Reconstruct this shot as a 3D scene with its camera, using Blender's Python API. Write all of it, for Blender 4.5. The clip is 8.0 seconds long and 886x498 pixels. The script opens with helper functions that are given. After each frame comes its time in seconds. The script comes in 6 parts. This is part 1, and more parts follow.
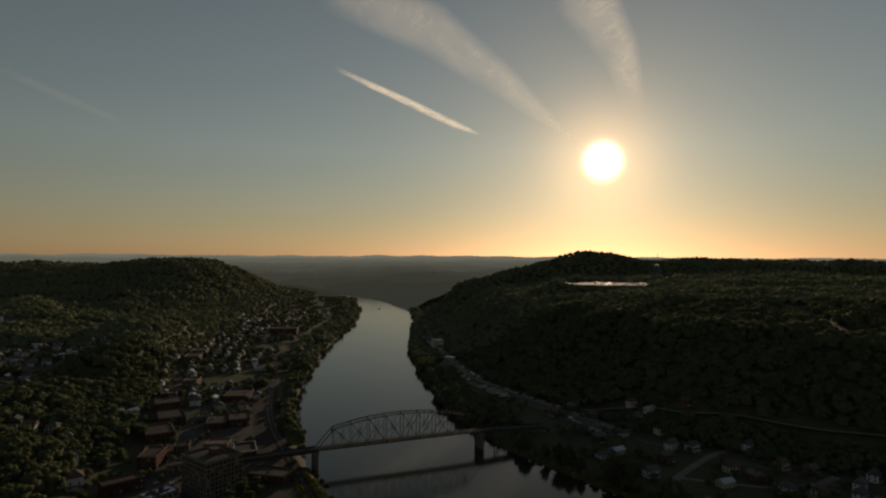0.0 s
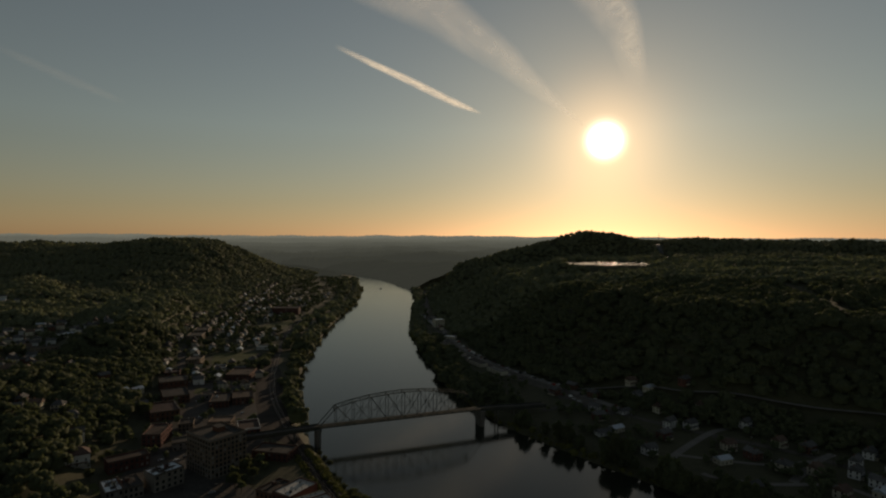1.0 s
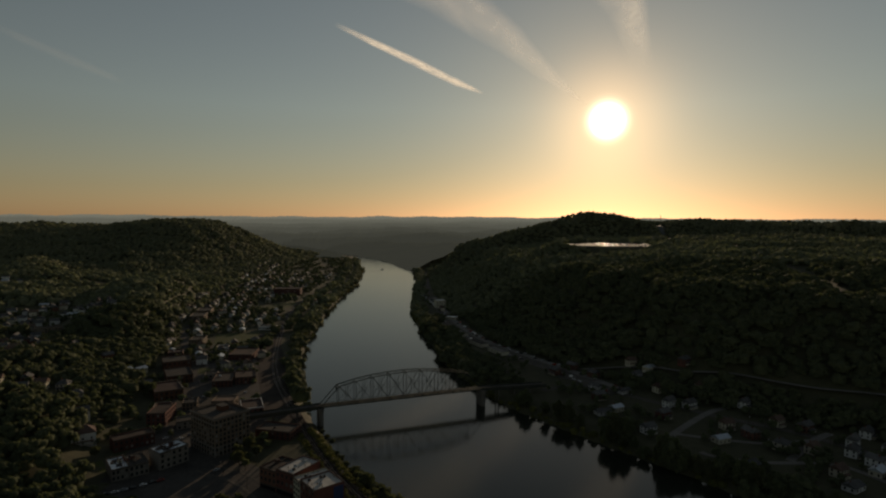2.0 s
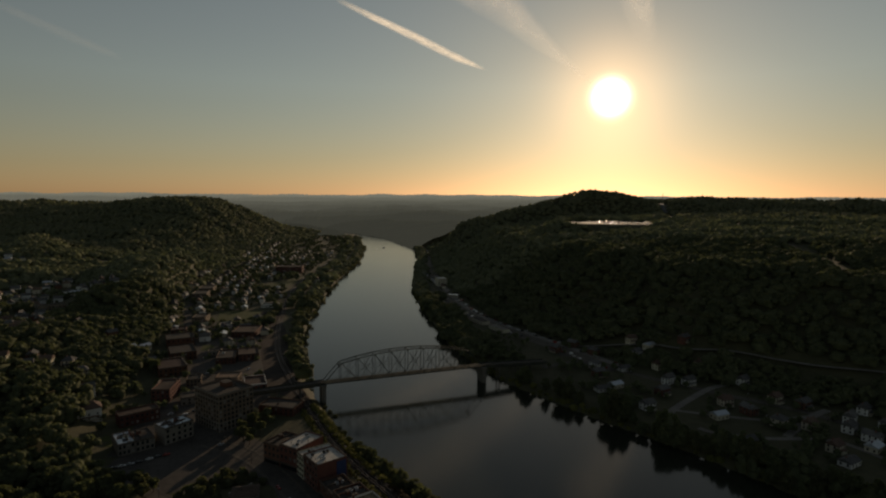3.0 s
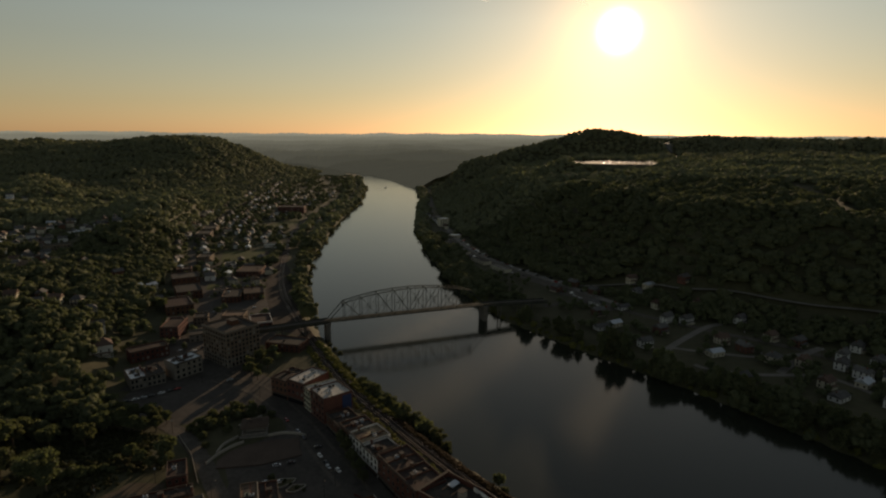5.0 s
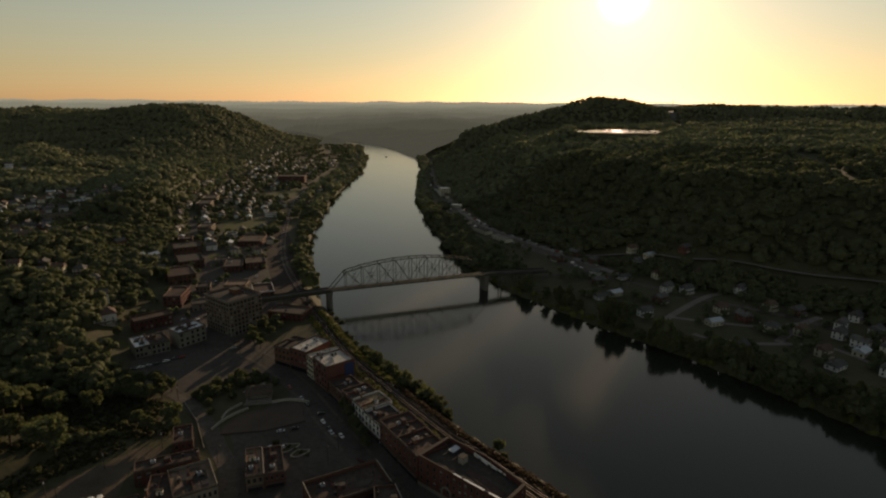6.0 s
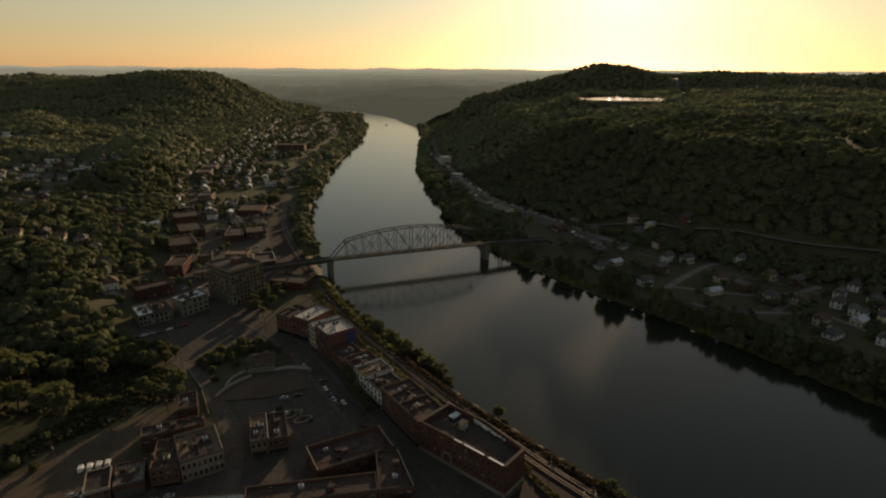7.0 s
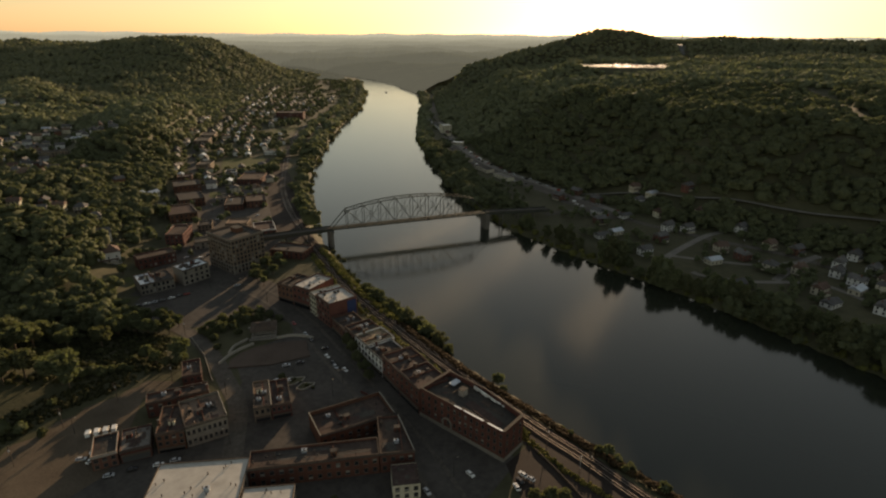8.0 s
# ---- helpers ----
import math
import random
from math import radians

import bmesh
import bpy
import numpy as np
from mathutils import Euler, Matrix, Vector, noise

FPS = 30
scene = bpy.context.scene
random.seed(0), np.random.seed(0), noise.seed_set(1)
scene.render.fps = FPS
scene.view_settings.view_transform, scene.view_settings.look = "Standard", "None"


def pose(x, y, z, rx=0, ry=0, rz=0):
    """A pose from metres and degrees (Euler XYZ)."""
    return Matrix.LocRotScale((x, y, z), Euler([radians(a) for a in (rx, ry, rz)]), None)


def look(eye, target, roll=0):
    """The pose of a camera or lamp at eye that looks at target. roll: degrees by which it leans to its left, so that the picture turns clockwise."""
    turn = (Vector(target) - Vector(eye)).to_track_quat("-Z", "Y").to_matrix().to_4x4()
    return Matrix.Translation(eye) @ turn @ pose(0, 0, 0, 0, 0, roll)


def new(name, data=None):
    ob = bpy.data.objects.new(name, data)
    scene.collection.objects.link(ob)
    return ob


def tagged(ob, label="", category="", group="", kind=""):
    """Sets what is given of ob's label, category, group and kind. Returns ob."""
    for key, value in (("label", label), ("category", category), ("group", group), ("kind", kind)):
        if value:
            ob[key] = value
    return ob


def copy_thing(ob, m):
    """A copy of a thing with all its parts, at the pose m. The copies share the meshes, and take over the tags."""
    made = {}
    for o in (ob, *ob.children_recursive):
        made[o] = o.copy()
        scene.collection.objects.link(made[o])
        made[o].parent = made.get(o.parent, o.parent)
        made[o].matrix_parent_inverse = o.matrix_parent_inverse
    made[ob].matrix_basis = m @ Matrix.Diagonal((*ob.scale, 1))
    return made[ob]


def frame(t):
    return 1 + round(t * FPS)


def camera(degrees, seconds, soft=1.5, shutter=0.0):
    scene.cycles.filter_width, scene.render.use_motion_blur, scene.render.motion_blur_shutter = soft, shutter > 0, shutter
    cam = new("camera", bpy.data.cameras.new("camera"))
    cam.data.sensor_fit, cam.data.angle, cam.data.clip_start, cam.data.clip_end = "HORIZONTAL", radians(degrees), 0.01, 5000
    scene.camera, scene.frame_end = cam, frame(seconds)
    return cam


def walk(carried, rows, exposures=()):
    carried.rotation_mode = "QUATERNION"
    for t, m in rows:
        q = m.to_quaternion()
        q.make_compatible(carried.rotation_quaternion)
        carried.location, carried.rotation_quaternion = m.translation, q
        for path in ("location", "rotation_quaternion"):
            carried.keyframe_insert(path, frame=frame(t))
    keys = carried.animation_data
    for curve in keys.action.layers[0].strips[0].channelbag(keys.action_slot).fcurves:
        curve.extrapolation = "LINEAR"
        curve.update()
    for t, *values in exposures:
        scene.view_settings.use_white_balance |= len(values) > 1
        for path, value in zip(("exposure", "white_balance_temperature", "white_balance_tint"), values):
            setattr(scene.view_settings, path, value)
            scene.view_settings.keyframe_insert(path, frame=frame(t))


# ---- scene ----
# ---- camera: it hovers 190 m over the river and tilts down ----
cam = camera(75.9, 8.0, soft=2.2)
EYE = 190.0
ROWS = [
    # seconds, yaw, pitch, roll
    (0.0, 0.0, 0.77, 0.31), (0.5, 0.05, -0.23, 0.32), (1.0, 0.10, -1.25, 0.31), (1.5, 0.15, -2.24, 0.32),
    (3.0, 0.34, -5.38, 0.35), (3.5, 0.38, -6.87, 0.35), (4.0, 0.42, -8.37, 0.36), (4.5, 0.47, -9.89, 0.36),
    (6.0, 0.62, -14.45, 0.38), (6.5, 0.65, -16.02, 0.38), (7.0, 0.68, -17.54, 0.39), (7.5, 0.69, -19.12, 0.40),
    (8.0, 0.69, -20.64, 0.42),
]
EXPOSURES = [  # seconds, stops, kelvin, tint
    (0.0, 0.03, 6950, 17), (1.5, 0.03, 6950, 17), (3.0, 0.18, 7100, 18), (4.5, 0.5, 7300, 19), (6.0, 0.95, 7600, 20), (6.5, 0.99, 7700, 20), (7.0, 1.12, 7800, 20), (7.5, 1.34, 7800, 20), (8.0, 1.74, 7800, 20)]
walk(cam, [(t, pose(0, 0, EYE, 0, 0, yaw) @ pose(0, 0, 0, 90 + pitch) @ pose(0, 0, 0, 0, 0, roll))
           for t, yaw, pitch, roll in ROWS], EXPOSURES)

# ---- light: a low evening sun ahead, slightly to the right ----
SUN_UP, SUN_TURN = radians(9.3), radians(15.7)
SUN_WAY = Vector((math.sin(SUN_TURN) * math.cos(SUN_UP), math.cos(SUN_TURN) * math.cos(SUN_UP), math.sin(SUN_UP)))
sun = new("sun", bpy.data.lights.new("sun", "SUN"))
sun.data.energy, sun.data.angle, sun.data.color = 2.2, radians(0.6), (1.0, 0.8, 0.55)
sun.matrix_world = look(SUN_WAY * 3000, (0, 0, 0))


class Nodes:
    """Short hand for a node tree."""

    def __init__(self, tree):
        self.tree = tree
        tree.nodes.clear()

    def add(self, kind, inputs=None, operation="", blend_type="", use_clamp=False, uv_map=""):
        n = self.tree.nodes.new("ShaderNode" + kind)
        if operation:
            n.operation = operation
        if blend_type:
            n.blend_type = blend_type
        if use_clamp:
            n.use_clamp = True
        if uv_map:
            n.uv_map = uv_map
        for k, v in (inputs or {}).items():
            if isinstance(v, bpy.types.NodeSocket):
                self.tree.links.new(v, n.inputs[k])
            else:
                n.inputs[k].default_value = v
        return n

    def math(self, op, a, b=0.0, c=0.0, clamp=False):
        return self.add("Math", {0: a, 1: b, 2: c}, operation=op, use_clamp=clamp).outputs[0]

    def mix(self, f, a, b, blend="MIX"):
        n = self.add("MixRGB", {"Fac": f, "Color1": a, "Color2": b}, blend_type=blend)
        return n.outputs[0]

    def ramp(self, f, stops):
        n = self.add("ValToRGB", {"Fac": f})
        e = n.color_ramp.elements
        while len(e) < len(stops):
            e.new(0.5)
        for el, (p, c) in zip(e, stops):
            el.position, el.color = p, (*c, 1) if len(c) == 3 else c
        return n.outputs[0]

    def noise(self, where, scale, detail=3.0, rough=0.55):
        return self.add("TexNoise", {"Vector": where, "Scale": scale, "Detail": detail, "Roughness": rough}).outputs[0]


world = bpy.data.worlds.new("sky")
scene.world = world
world.use_nodes = True
n = Nodes(world.node_tree)
sky = n.add("TexSky")
sky.sky_type, sky.sun_disc, sky.sun_elevation, sky.sun_rotation = "NISHITA", False, SUN_UP, SUN_TURN
sky.altitude, sky.air_density, sky.dust_density, sky.ozone_density = 300.0, 1.1, 0.25, 1.5
way = n.add("TexCoord").outputs["Generated"]
facing = n.add("VectorMath", {0: way, 1: SUN_WAY}, operation="DOT_PRODUCT").outputs["Value"]
near = n.math("MAXIMUM", facing, 0.0)
# the hazy air lights up round the sun: disc, inner and outer aureole
disc = n.math("MULTIPLY", n.math("POWER", near, 6000.0), 12.0)
inner = n.math("MULTIPLY", n.math("POWER", near, 300.0), 0.46)
outer = n.math("MULTIPLY", n.math("POWER", near, 45.0), 0.052)
glow = n.mix(1.0, n.mix(1.0, (1, 0.86, 0.6, 1), disc, "MULTIPLY"), n.mix(1.0, (1.0, 0.58, 0.21, 1), inner, "MULTIPLY"), "ADD")
glow = n.mix(1.0, glow, n.mix(1.0, (1.0, 0.72, 0.36, 1), outer, "MULTIPLY"), "ADD")
# thin evening haze: a paler, slightly yellow sky
air = n.mix(1.0, n.add("HueSaturation", {"Saturation": 0.72, "Color": sky.outputs[0]}).outputs[0], (1.0, 1.01, 0.89, 1), "MULTIPLY")
up = n.math("MULTIPLY", n.math("ABSOLUTE", n.add("SeparateXYZ", {0: way}).outputs[2]), 5.5, clamp=True)
# haze tint dims and reddens the low sky sunwards only; slopes keep fill light
low = n.mix(up, (0.8, 0.68, 0.63, 1), (1, 1, 1, 1))
air = n.mix(1.0, air, n.mix(n.math("MULTIPLY_ADD", facing, 1.2, 0.3, clamp=True), (1, 1, 1, 1), low), "MULTIPLY")
back1 = n.add("Background", {"Color": air, "Strength": 0.05})
back2 = n.add("Background", {"Color": glow, "Strength": 1.0})
both = n.add("AddShader", {0: back1.outputs[0], 1: back2.outputs[0]})
n.add("OutputWorld", {"Surface": both.outputs[0]})

# ---- materials ----
def material(name, low, high, rough=0.85, scale=0.6, coarse=0.04, bump=0.0, metallic=0.0, through_light=0.0, vary=0.0, bump_scale=None,
             specular=0.12, glow=None):
    """Two tones, mixed by a fine and a coarse noise at real-world size; vary: from thing to thing; through_light: thin
    leaves; glow: emission painted in for haze.
    """
    m = bpy.data.materials.new(name)
    m.use_nodes = True
    n = Nodes(m.node_tree)
    where = n.add("NewGeometry").outputs["Position"]
    fine, wide = n.noise(where, scale, 4.0, 0.6), n.noise(where, coarse, 3.0)
    f = n.math("ADD", n.math("MULTIPLY", fine, 0.55), n.math("MULTIPLY", wide, 0.45))
    f = n.math("MULTIPLY_ADD", n.math("SUBTRACT", f, 0.5), 2.6, 0.5, clamp=True)
    colour = n.mix(f, (*low, 1), (*high, 1))
    if vary:
        own = n.add("ObjectInfo").outputs["Random"]
        isle = n.add("NewGeometry").outputs["Random Per Island"]
        r = n.math("ADD", n.math("MULTIPLY", own, 0.5), n.math("MULTIPLY", isle, 0.5))
        value = n.math("MULTIPLY_ADD", r, 2 * vary, 1 - vary)
        hue = n.math("MULTIPLY_ADD", own, 0.03, 0.485)
        colour = n.add("HueSaturation", {"Hue": hue, "Value": value, "Color": colour}).outputs[0]
    socket = {"Base Color": colour, "Roughness": rough, "Metallic": metallic, "Specular IOR Level": specular}
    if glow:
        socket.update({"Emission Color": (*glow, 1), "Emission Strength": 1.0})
    if bump:
        b = n.add("Bump", {"Strength": min(1.0, bump), "Distance": bump, "Height": n.noise(where, bump_scale or scale * 2.2, 4.0, 0.65)})
        socket["Normal"] = b.outputs[0]
    s = n.add("BsdfPrincipled", socket).outputs[0]
    if through_light:
        t = n.add("BsdfTranslucent", {"Color": n.mix(1.0, colour, (1.2, 1.28, 0.78, 1), "MULTIPLY")})
        s = n.add("MixShader", {0: through_light, 1: s, 2: t.outputs[0]}).outputs[0]
    n.add("OutputMaterial", {"Surface": s})
    return m


GROUND = material("soil and grass", (0.04, 0.041, 0.023), (0.08, 0.075, 0.042), scale=0.15, coarse=0.012, bump=0.4, bump_scale=0.5)
GRASS = material("mown grass", (0.03, 0.044, 0.014), (0.08, 0.085, 0.028), scale=0.5, coarse=0.05, bump=0.1)
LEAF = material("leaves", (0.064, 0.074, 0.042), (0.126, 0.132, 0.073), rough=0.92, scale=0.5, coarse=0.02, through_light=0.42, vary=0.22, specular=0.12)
# leaf colour lightened and greyed in place of haze, for woods beyond 1000 m
HAZED_LEAF = material("far leaves paled for haze", (0.11, 0.12, 0.074), (0.19, 0.19, 0.115), rough=0.95, scale=0.25, coarse=0.008, through_light=0.42, vary=0.2, specular=0.1)
# haze is painted as emission, each step brighter for hills farther off
HAZE_GLOW = [material("hills with haze as glow", (0.018, 0.022, 0.013), (0.035, 0.04, 0.024), rough=0.95, scale=0.03, coarse=0.004, specular=0.0, glow=(g * 0.93, g, g * 0.82))
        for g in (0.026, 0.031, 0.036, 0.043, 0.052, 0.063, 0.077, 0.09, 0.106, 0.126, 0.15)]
# darker copy of the bank brush, its tone standing in for shade
SHADE_SCRUB = material("scrub darkened for shade", (0.02, 0.022, 0.012), (0.055, 0.055, 0.026), rough=0.95, scale=0.8, coarse=0.05, through_light=0.25, vary=0.35, specular=0.05)
DRY_BRUSH = material("dry brush", (0.022, 0.015, 0.011), (0.058, 0.039, 0.023), rough=0.95, scale=0.8, coarse=0.05, through_light=0.2, vary=0.35, specular=0.05)
BRUSH = material("bank brush", (0.05, 0.055, 0.02), (0.135, 0.125, 0.042), rough=0.95, scale=0.8, coarse=0.05, through_light=0.35, vary=0.4, specular=0.05)
BARK = material("bark", (0.06, 0.045, 0.03), (0.13, 0.1, 0.07), scale=3, bump=0.05)
ASPHALT = material("asphalt", (0.04, 0.036, 0.032), (0.092, 0.082, 0.072), scale=0.35, coarse=0.05, bump=0.02)
GRAVEL = material("gravel", (0.055, 0.042, 0.03), (0.125, 0.098, 0.07), scale=1.2, coarse=0.08, bump=0.08)
BALLAST = material("track ballast", (0.018, 0.014, 0.012), (0.046, 0.035, 0.029), scale=3, coarse=0.1, bump=0.08)
CONCRETE = material("concrete", (0.1, 0.094, 0.084), (0.22, 0.2, 0.175), scale=0.8, coarse=0.1, bump=0.03)
SIDEWALK = material("worn sidewalk", (0.05, 0.044, 0.037), (0.12, 0.105, 0.088), scale=0.6, coarse=0.15, bump=0.02)
STONE = material("pier stone", (0.07, 0.064, 0.057), (0.16, 0.146, 0.128), scale=0.5, coarse=0.12, bump=0.1)
STEEL = material("painted bridge steel", (0.028, 0.031, 0.026), (0.062, 0.066, 0.056), rough=0.85, specular=0.03, scale=1.5, coarse=0.1)
BRICK = material("red brick", (0.082, 0.039, 0.029), (0.16, 0.077, 0.055), scale=1.4, coarse=0.12, bump=0.04, vary=0.2)
DARK_BRICK = material("dark brick", (0.06, 0.028, 0.02), (0.125, 0.056, 0.04), scale=1.4, coarse=0.12, bump=0.04, vary=0.2)
TAN_BRICK = material("tan brick", (0.1, 0.077, 0.058), (0.19, 0.146, 0.109), scale=1.2, coarse=0.12, bump=0.03, vary=0.15)
GREY_STONE = material("grey limestone", (0.12, 0.108, 0.092), (0.22, 0.2, 0.172), scale=1, coarse=0.15, bump=0.03)
WHITE_PAINT = material("white painted boards", (0.4, 0.4, 0.38), (0.66, 0.65, 0.62), scale=0.9, coarse=0.2, vary=0.16)
CREAM_PAINT = material("cream painted boards", (0.34, 0.31, 0.23), (0.53, 0.48, 0.38), scale=0.9, coarse=0.2, vary=0.15)
BLUE_PAINT = material("dark blue wall paint", (0.022, 0.035, 0.085), (0.04, 0.06, 0.13), scale=1)
TAR_ROOF = material("tar roof", (0.03, 0.028, 0.026), (0.075, 0.066, 0.058), scale=0.5, coarse=0.1, bump=0.03, vary=0.25)
RUST_ROOF = material("reddish roof", (0.04, 0.029, 0.025), (0.092, 0.064, 0.053), scale=0.5, coarse=0.1, bump=0.03, vary=0.2)
TAN_ROOF = material("tan gravel roof", (0.13, 0.097, 0.066), (0.25, 0.19, 0.135), scale=0.6, coarse=0.1, bump=0.03, vary=0.2)
WHITE_ROOF = material("white membrane roof", (0.3, 0.285, 0.255), (0.48, 0.46, 0.42), rough=0.5, scale=0.25, coarse=0.06)
METAL_ROOF = material("standing seam metal", (0.3, 0.34, 0.38), (0.5, 0.53, 0.56), rough=0.4, metallic=0.6, scale=0.6, coarse=0.1)
SHINGLE = material("grey shingles", (0.05, 0.05, 0.052), (0.14, 0.135, 0.13), scale=1.2, coarse=0.2, bump=0.03, vary=0.4)
BROWN_SHINGLE = material("brown shingles", (0.07, 0.05, 0.04), (0.16, 0.11, 0.085), scale=1.2, coarse=0.2, bump=0.03, vary=0.3)
WORN_COPING = material("worn coping", (0.04, 0.032, 0.027), (0.095, 0.078, 0.064), scale=0.7, coarse=0.25)
TRIM = material("window trim", (0.06, 0.048, 0.04), (0.13, 0.11, 0.094), scale=1, vary=0.3)
COPING = material("stone coping", (0.16, 0.145, 0.12), (0.34, 0.31, 0.26), scale=1)
BRICK_PAVING = material("brown brick paving", (0.062, 0.045, 0.036), (0.11, 0.082, 0.066), scale=1.2, coarse=0.1, bump=0.02)
IRON = material("dark iron", (0.03, 0.03, 0.03), (0.08, 0.075, 0.07), rough=0.5, scale=2, metallic=0.5)
RAIL_STEEL = material("rail steel", (0.22, 0.18, 0.15), (0.36, 0.3, 0.26), rough=0.4, metallic=0.9, scale=3)
SLEEPER = material("old sleepers", (0.02, 0.015, 0.012), (0.05, 0.038, 0.03), rough=0.95, scale=3, specular=0.1)
TIMBER = material("creosoted timber", (0.045, 0.035, 0.028), (0.11, 0.085, 0.065), scale=3)


def window_glass():
    m = bpy.data.materials.new("window glass")
    m.use_nodes = True
    n = Nodes(m.node_tree)
    own = n.add("ObjectInfo").outputs["Random"]
    c = n.ramp(own, [(0.0, (0.01, 0.012, 0.014)), (0.8, (0.03, 0.033, 0.036)), (1.0, (0.22, 0.21, 0.19))])
    s = n.add("BsdfPrincipled", {"Base Color": c, "Roughness": 0.08, "IOR": 1.5})
    n.add("OutputMaterial", {"Surface": s.outputs[0]})
    return m


GLASS = window_glass()
LOT_PAVING = material("worn shiny paving", (0.05, 0.05, 0.05), (0.12, 0.12, 0.115), rough=0.74, scale=0.12, coarse=0.05, specular=0.09, bump=0.3, bump_scale=0.25)


def water_material():
    m = bpy.data.materials.new("river water")
    m.use_nodes = True
    n = Nodes(m.node_tree)
    where = n.add("NewGeometry").outputs["Position"]
    slow = n.add("Mapping", {"Vector": where, "Scale": (1.0, 0.45, 1.0), "Rotation": (0, 0, 0.6)}).outputs[0]
    ripples = n.math("ADD", n.noise(slow, 0.9, 3.0), n.math("MULTIPLY", n.noise(slow, 0.06, 2.0), 1.2))
    b = n.add("Bump", {"Strength": 0.35, "Distance": 0.03, "Height": ripples})
    murk = n.mix(n.noise(where, 0.004, 3.0), (0.015, 0.0175, 0.012, 1), (0.022, 0.025, 0.0175, 1))
    rough = n.math("MULTIPLY_ADD", n.noise(slow, 0.012, 3.0), 0.05, 0.095)
    s = n.add("BsdfPrincipled", {"Base Color": murk, "Roughness": rough, "IOR": 1.333, "Normal": b.outputs[0], "Specular IOR Level": 0.56})
    n.add("OutputMaterial", {"Surface": s.outputs[0]})
    return m


WATER = water_material()


# ---- mesh helpers ----
def shell(verts, faces, name, mat, smooth=False):
    """A mesh from numpy arrays: verts (n, 3), faces (m, k) all of one size."""
    verts, faces = np.asarray(verts, float), np.asarray(faces, int)
    me = bpy.data.meshes.new(name)
    m, k = faces.shape
    me.vertices.add(len(verts)), me.loops.add(m * k), me.polygons.add(m)
    me.vertices.foreach_set("co", verts.ravel())
    me.loops.foreach_set("vertex_index", faces.ravel())
    me.polygons.foreach_set("loop_start", np.arange(m) * k)
    if smooth:
        me.polygons.foreach_set("use_smooth", np.ones(m, bool))
    me.update(calc_edges=True)
    me.materials.append(mat)
    return me


def part(name, bm, mat, parent=None, label="", at=None):
    """Links a bmesh (or a ready mesh) as one object, under parent if there is one."""
    if isinstance(bm, bmesh.types.BMesh):
        me = bpy.data.meshes.new(name)
        bm.to_mesh(me), bm.free()
        me.materials.append(mat)
    else:
        me = bm
    ob = new(name, me)
    ob.parent = parent
    if at is not None:
        ob.matrix_local = at
    if label:
        ob["label"] = label
    return ob


def box(bm, size, at=(0, 0, 0), turn=None):
    """Adds a box of that size, its centre at `at`, to bm."""
    m = Matrix.Translation(at) @ (turn or Matrix()) @ Matrix.Diagonal((*size, 1))
    bmesh.ops.create_cube(bm, size=1, matrix=m)
    return bm


def beam(bm, a, b, wide, high=None):
    """Adds a straight bar from a to b."""
    a, b = Vector(a), Vector(b)
    turn = (b - a).to_track_quat("Y", "Z").to_matrix().to_4x4()
    return box(bm, (wide, (b - a).length, high or wide), (a + b) / 2, turn)


def prism(bm, outline, low, high, cap=True):
    """Adds an upright prism over a plan outline (counter-clockwise)."""
    bottom = [bm.verts.new((x, y, low)) for x, y in outline]
    top = [bm.verts.new((x, y, high)) for x, y in outline]
    k = len(outline)
    for i in range(k):
        bm.faces.new((bottom[i], bottom[(i + 1) % k], top[(i + 1) % k], top[i]))
    if cap:
        bm.faces.new(top), bm.faces.new(bottom[::-1])
    return bm

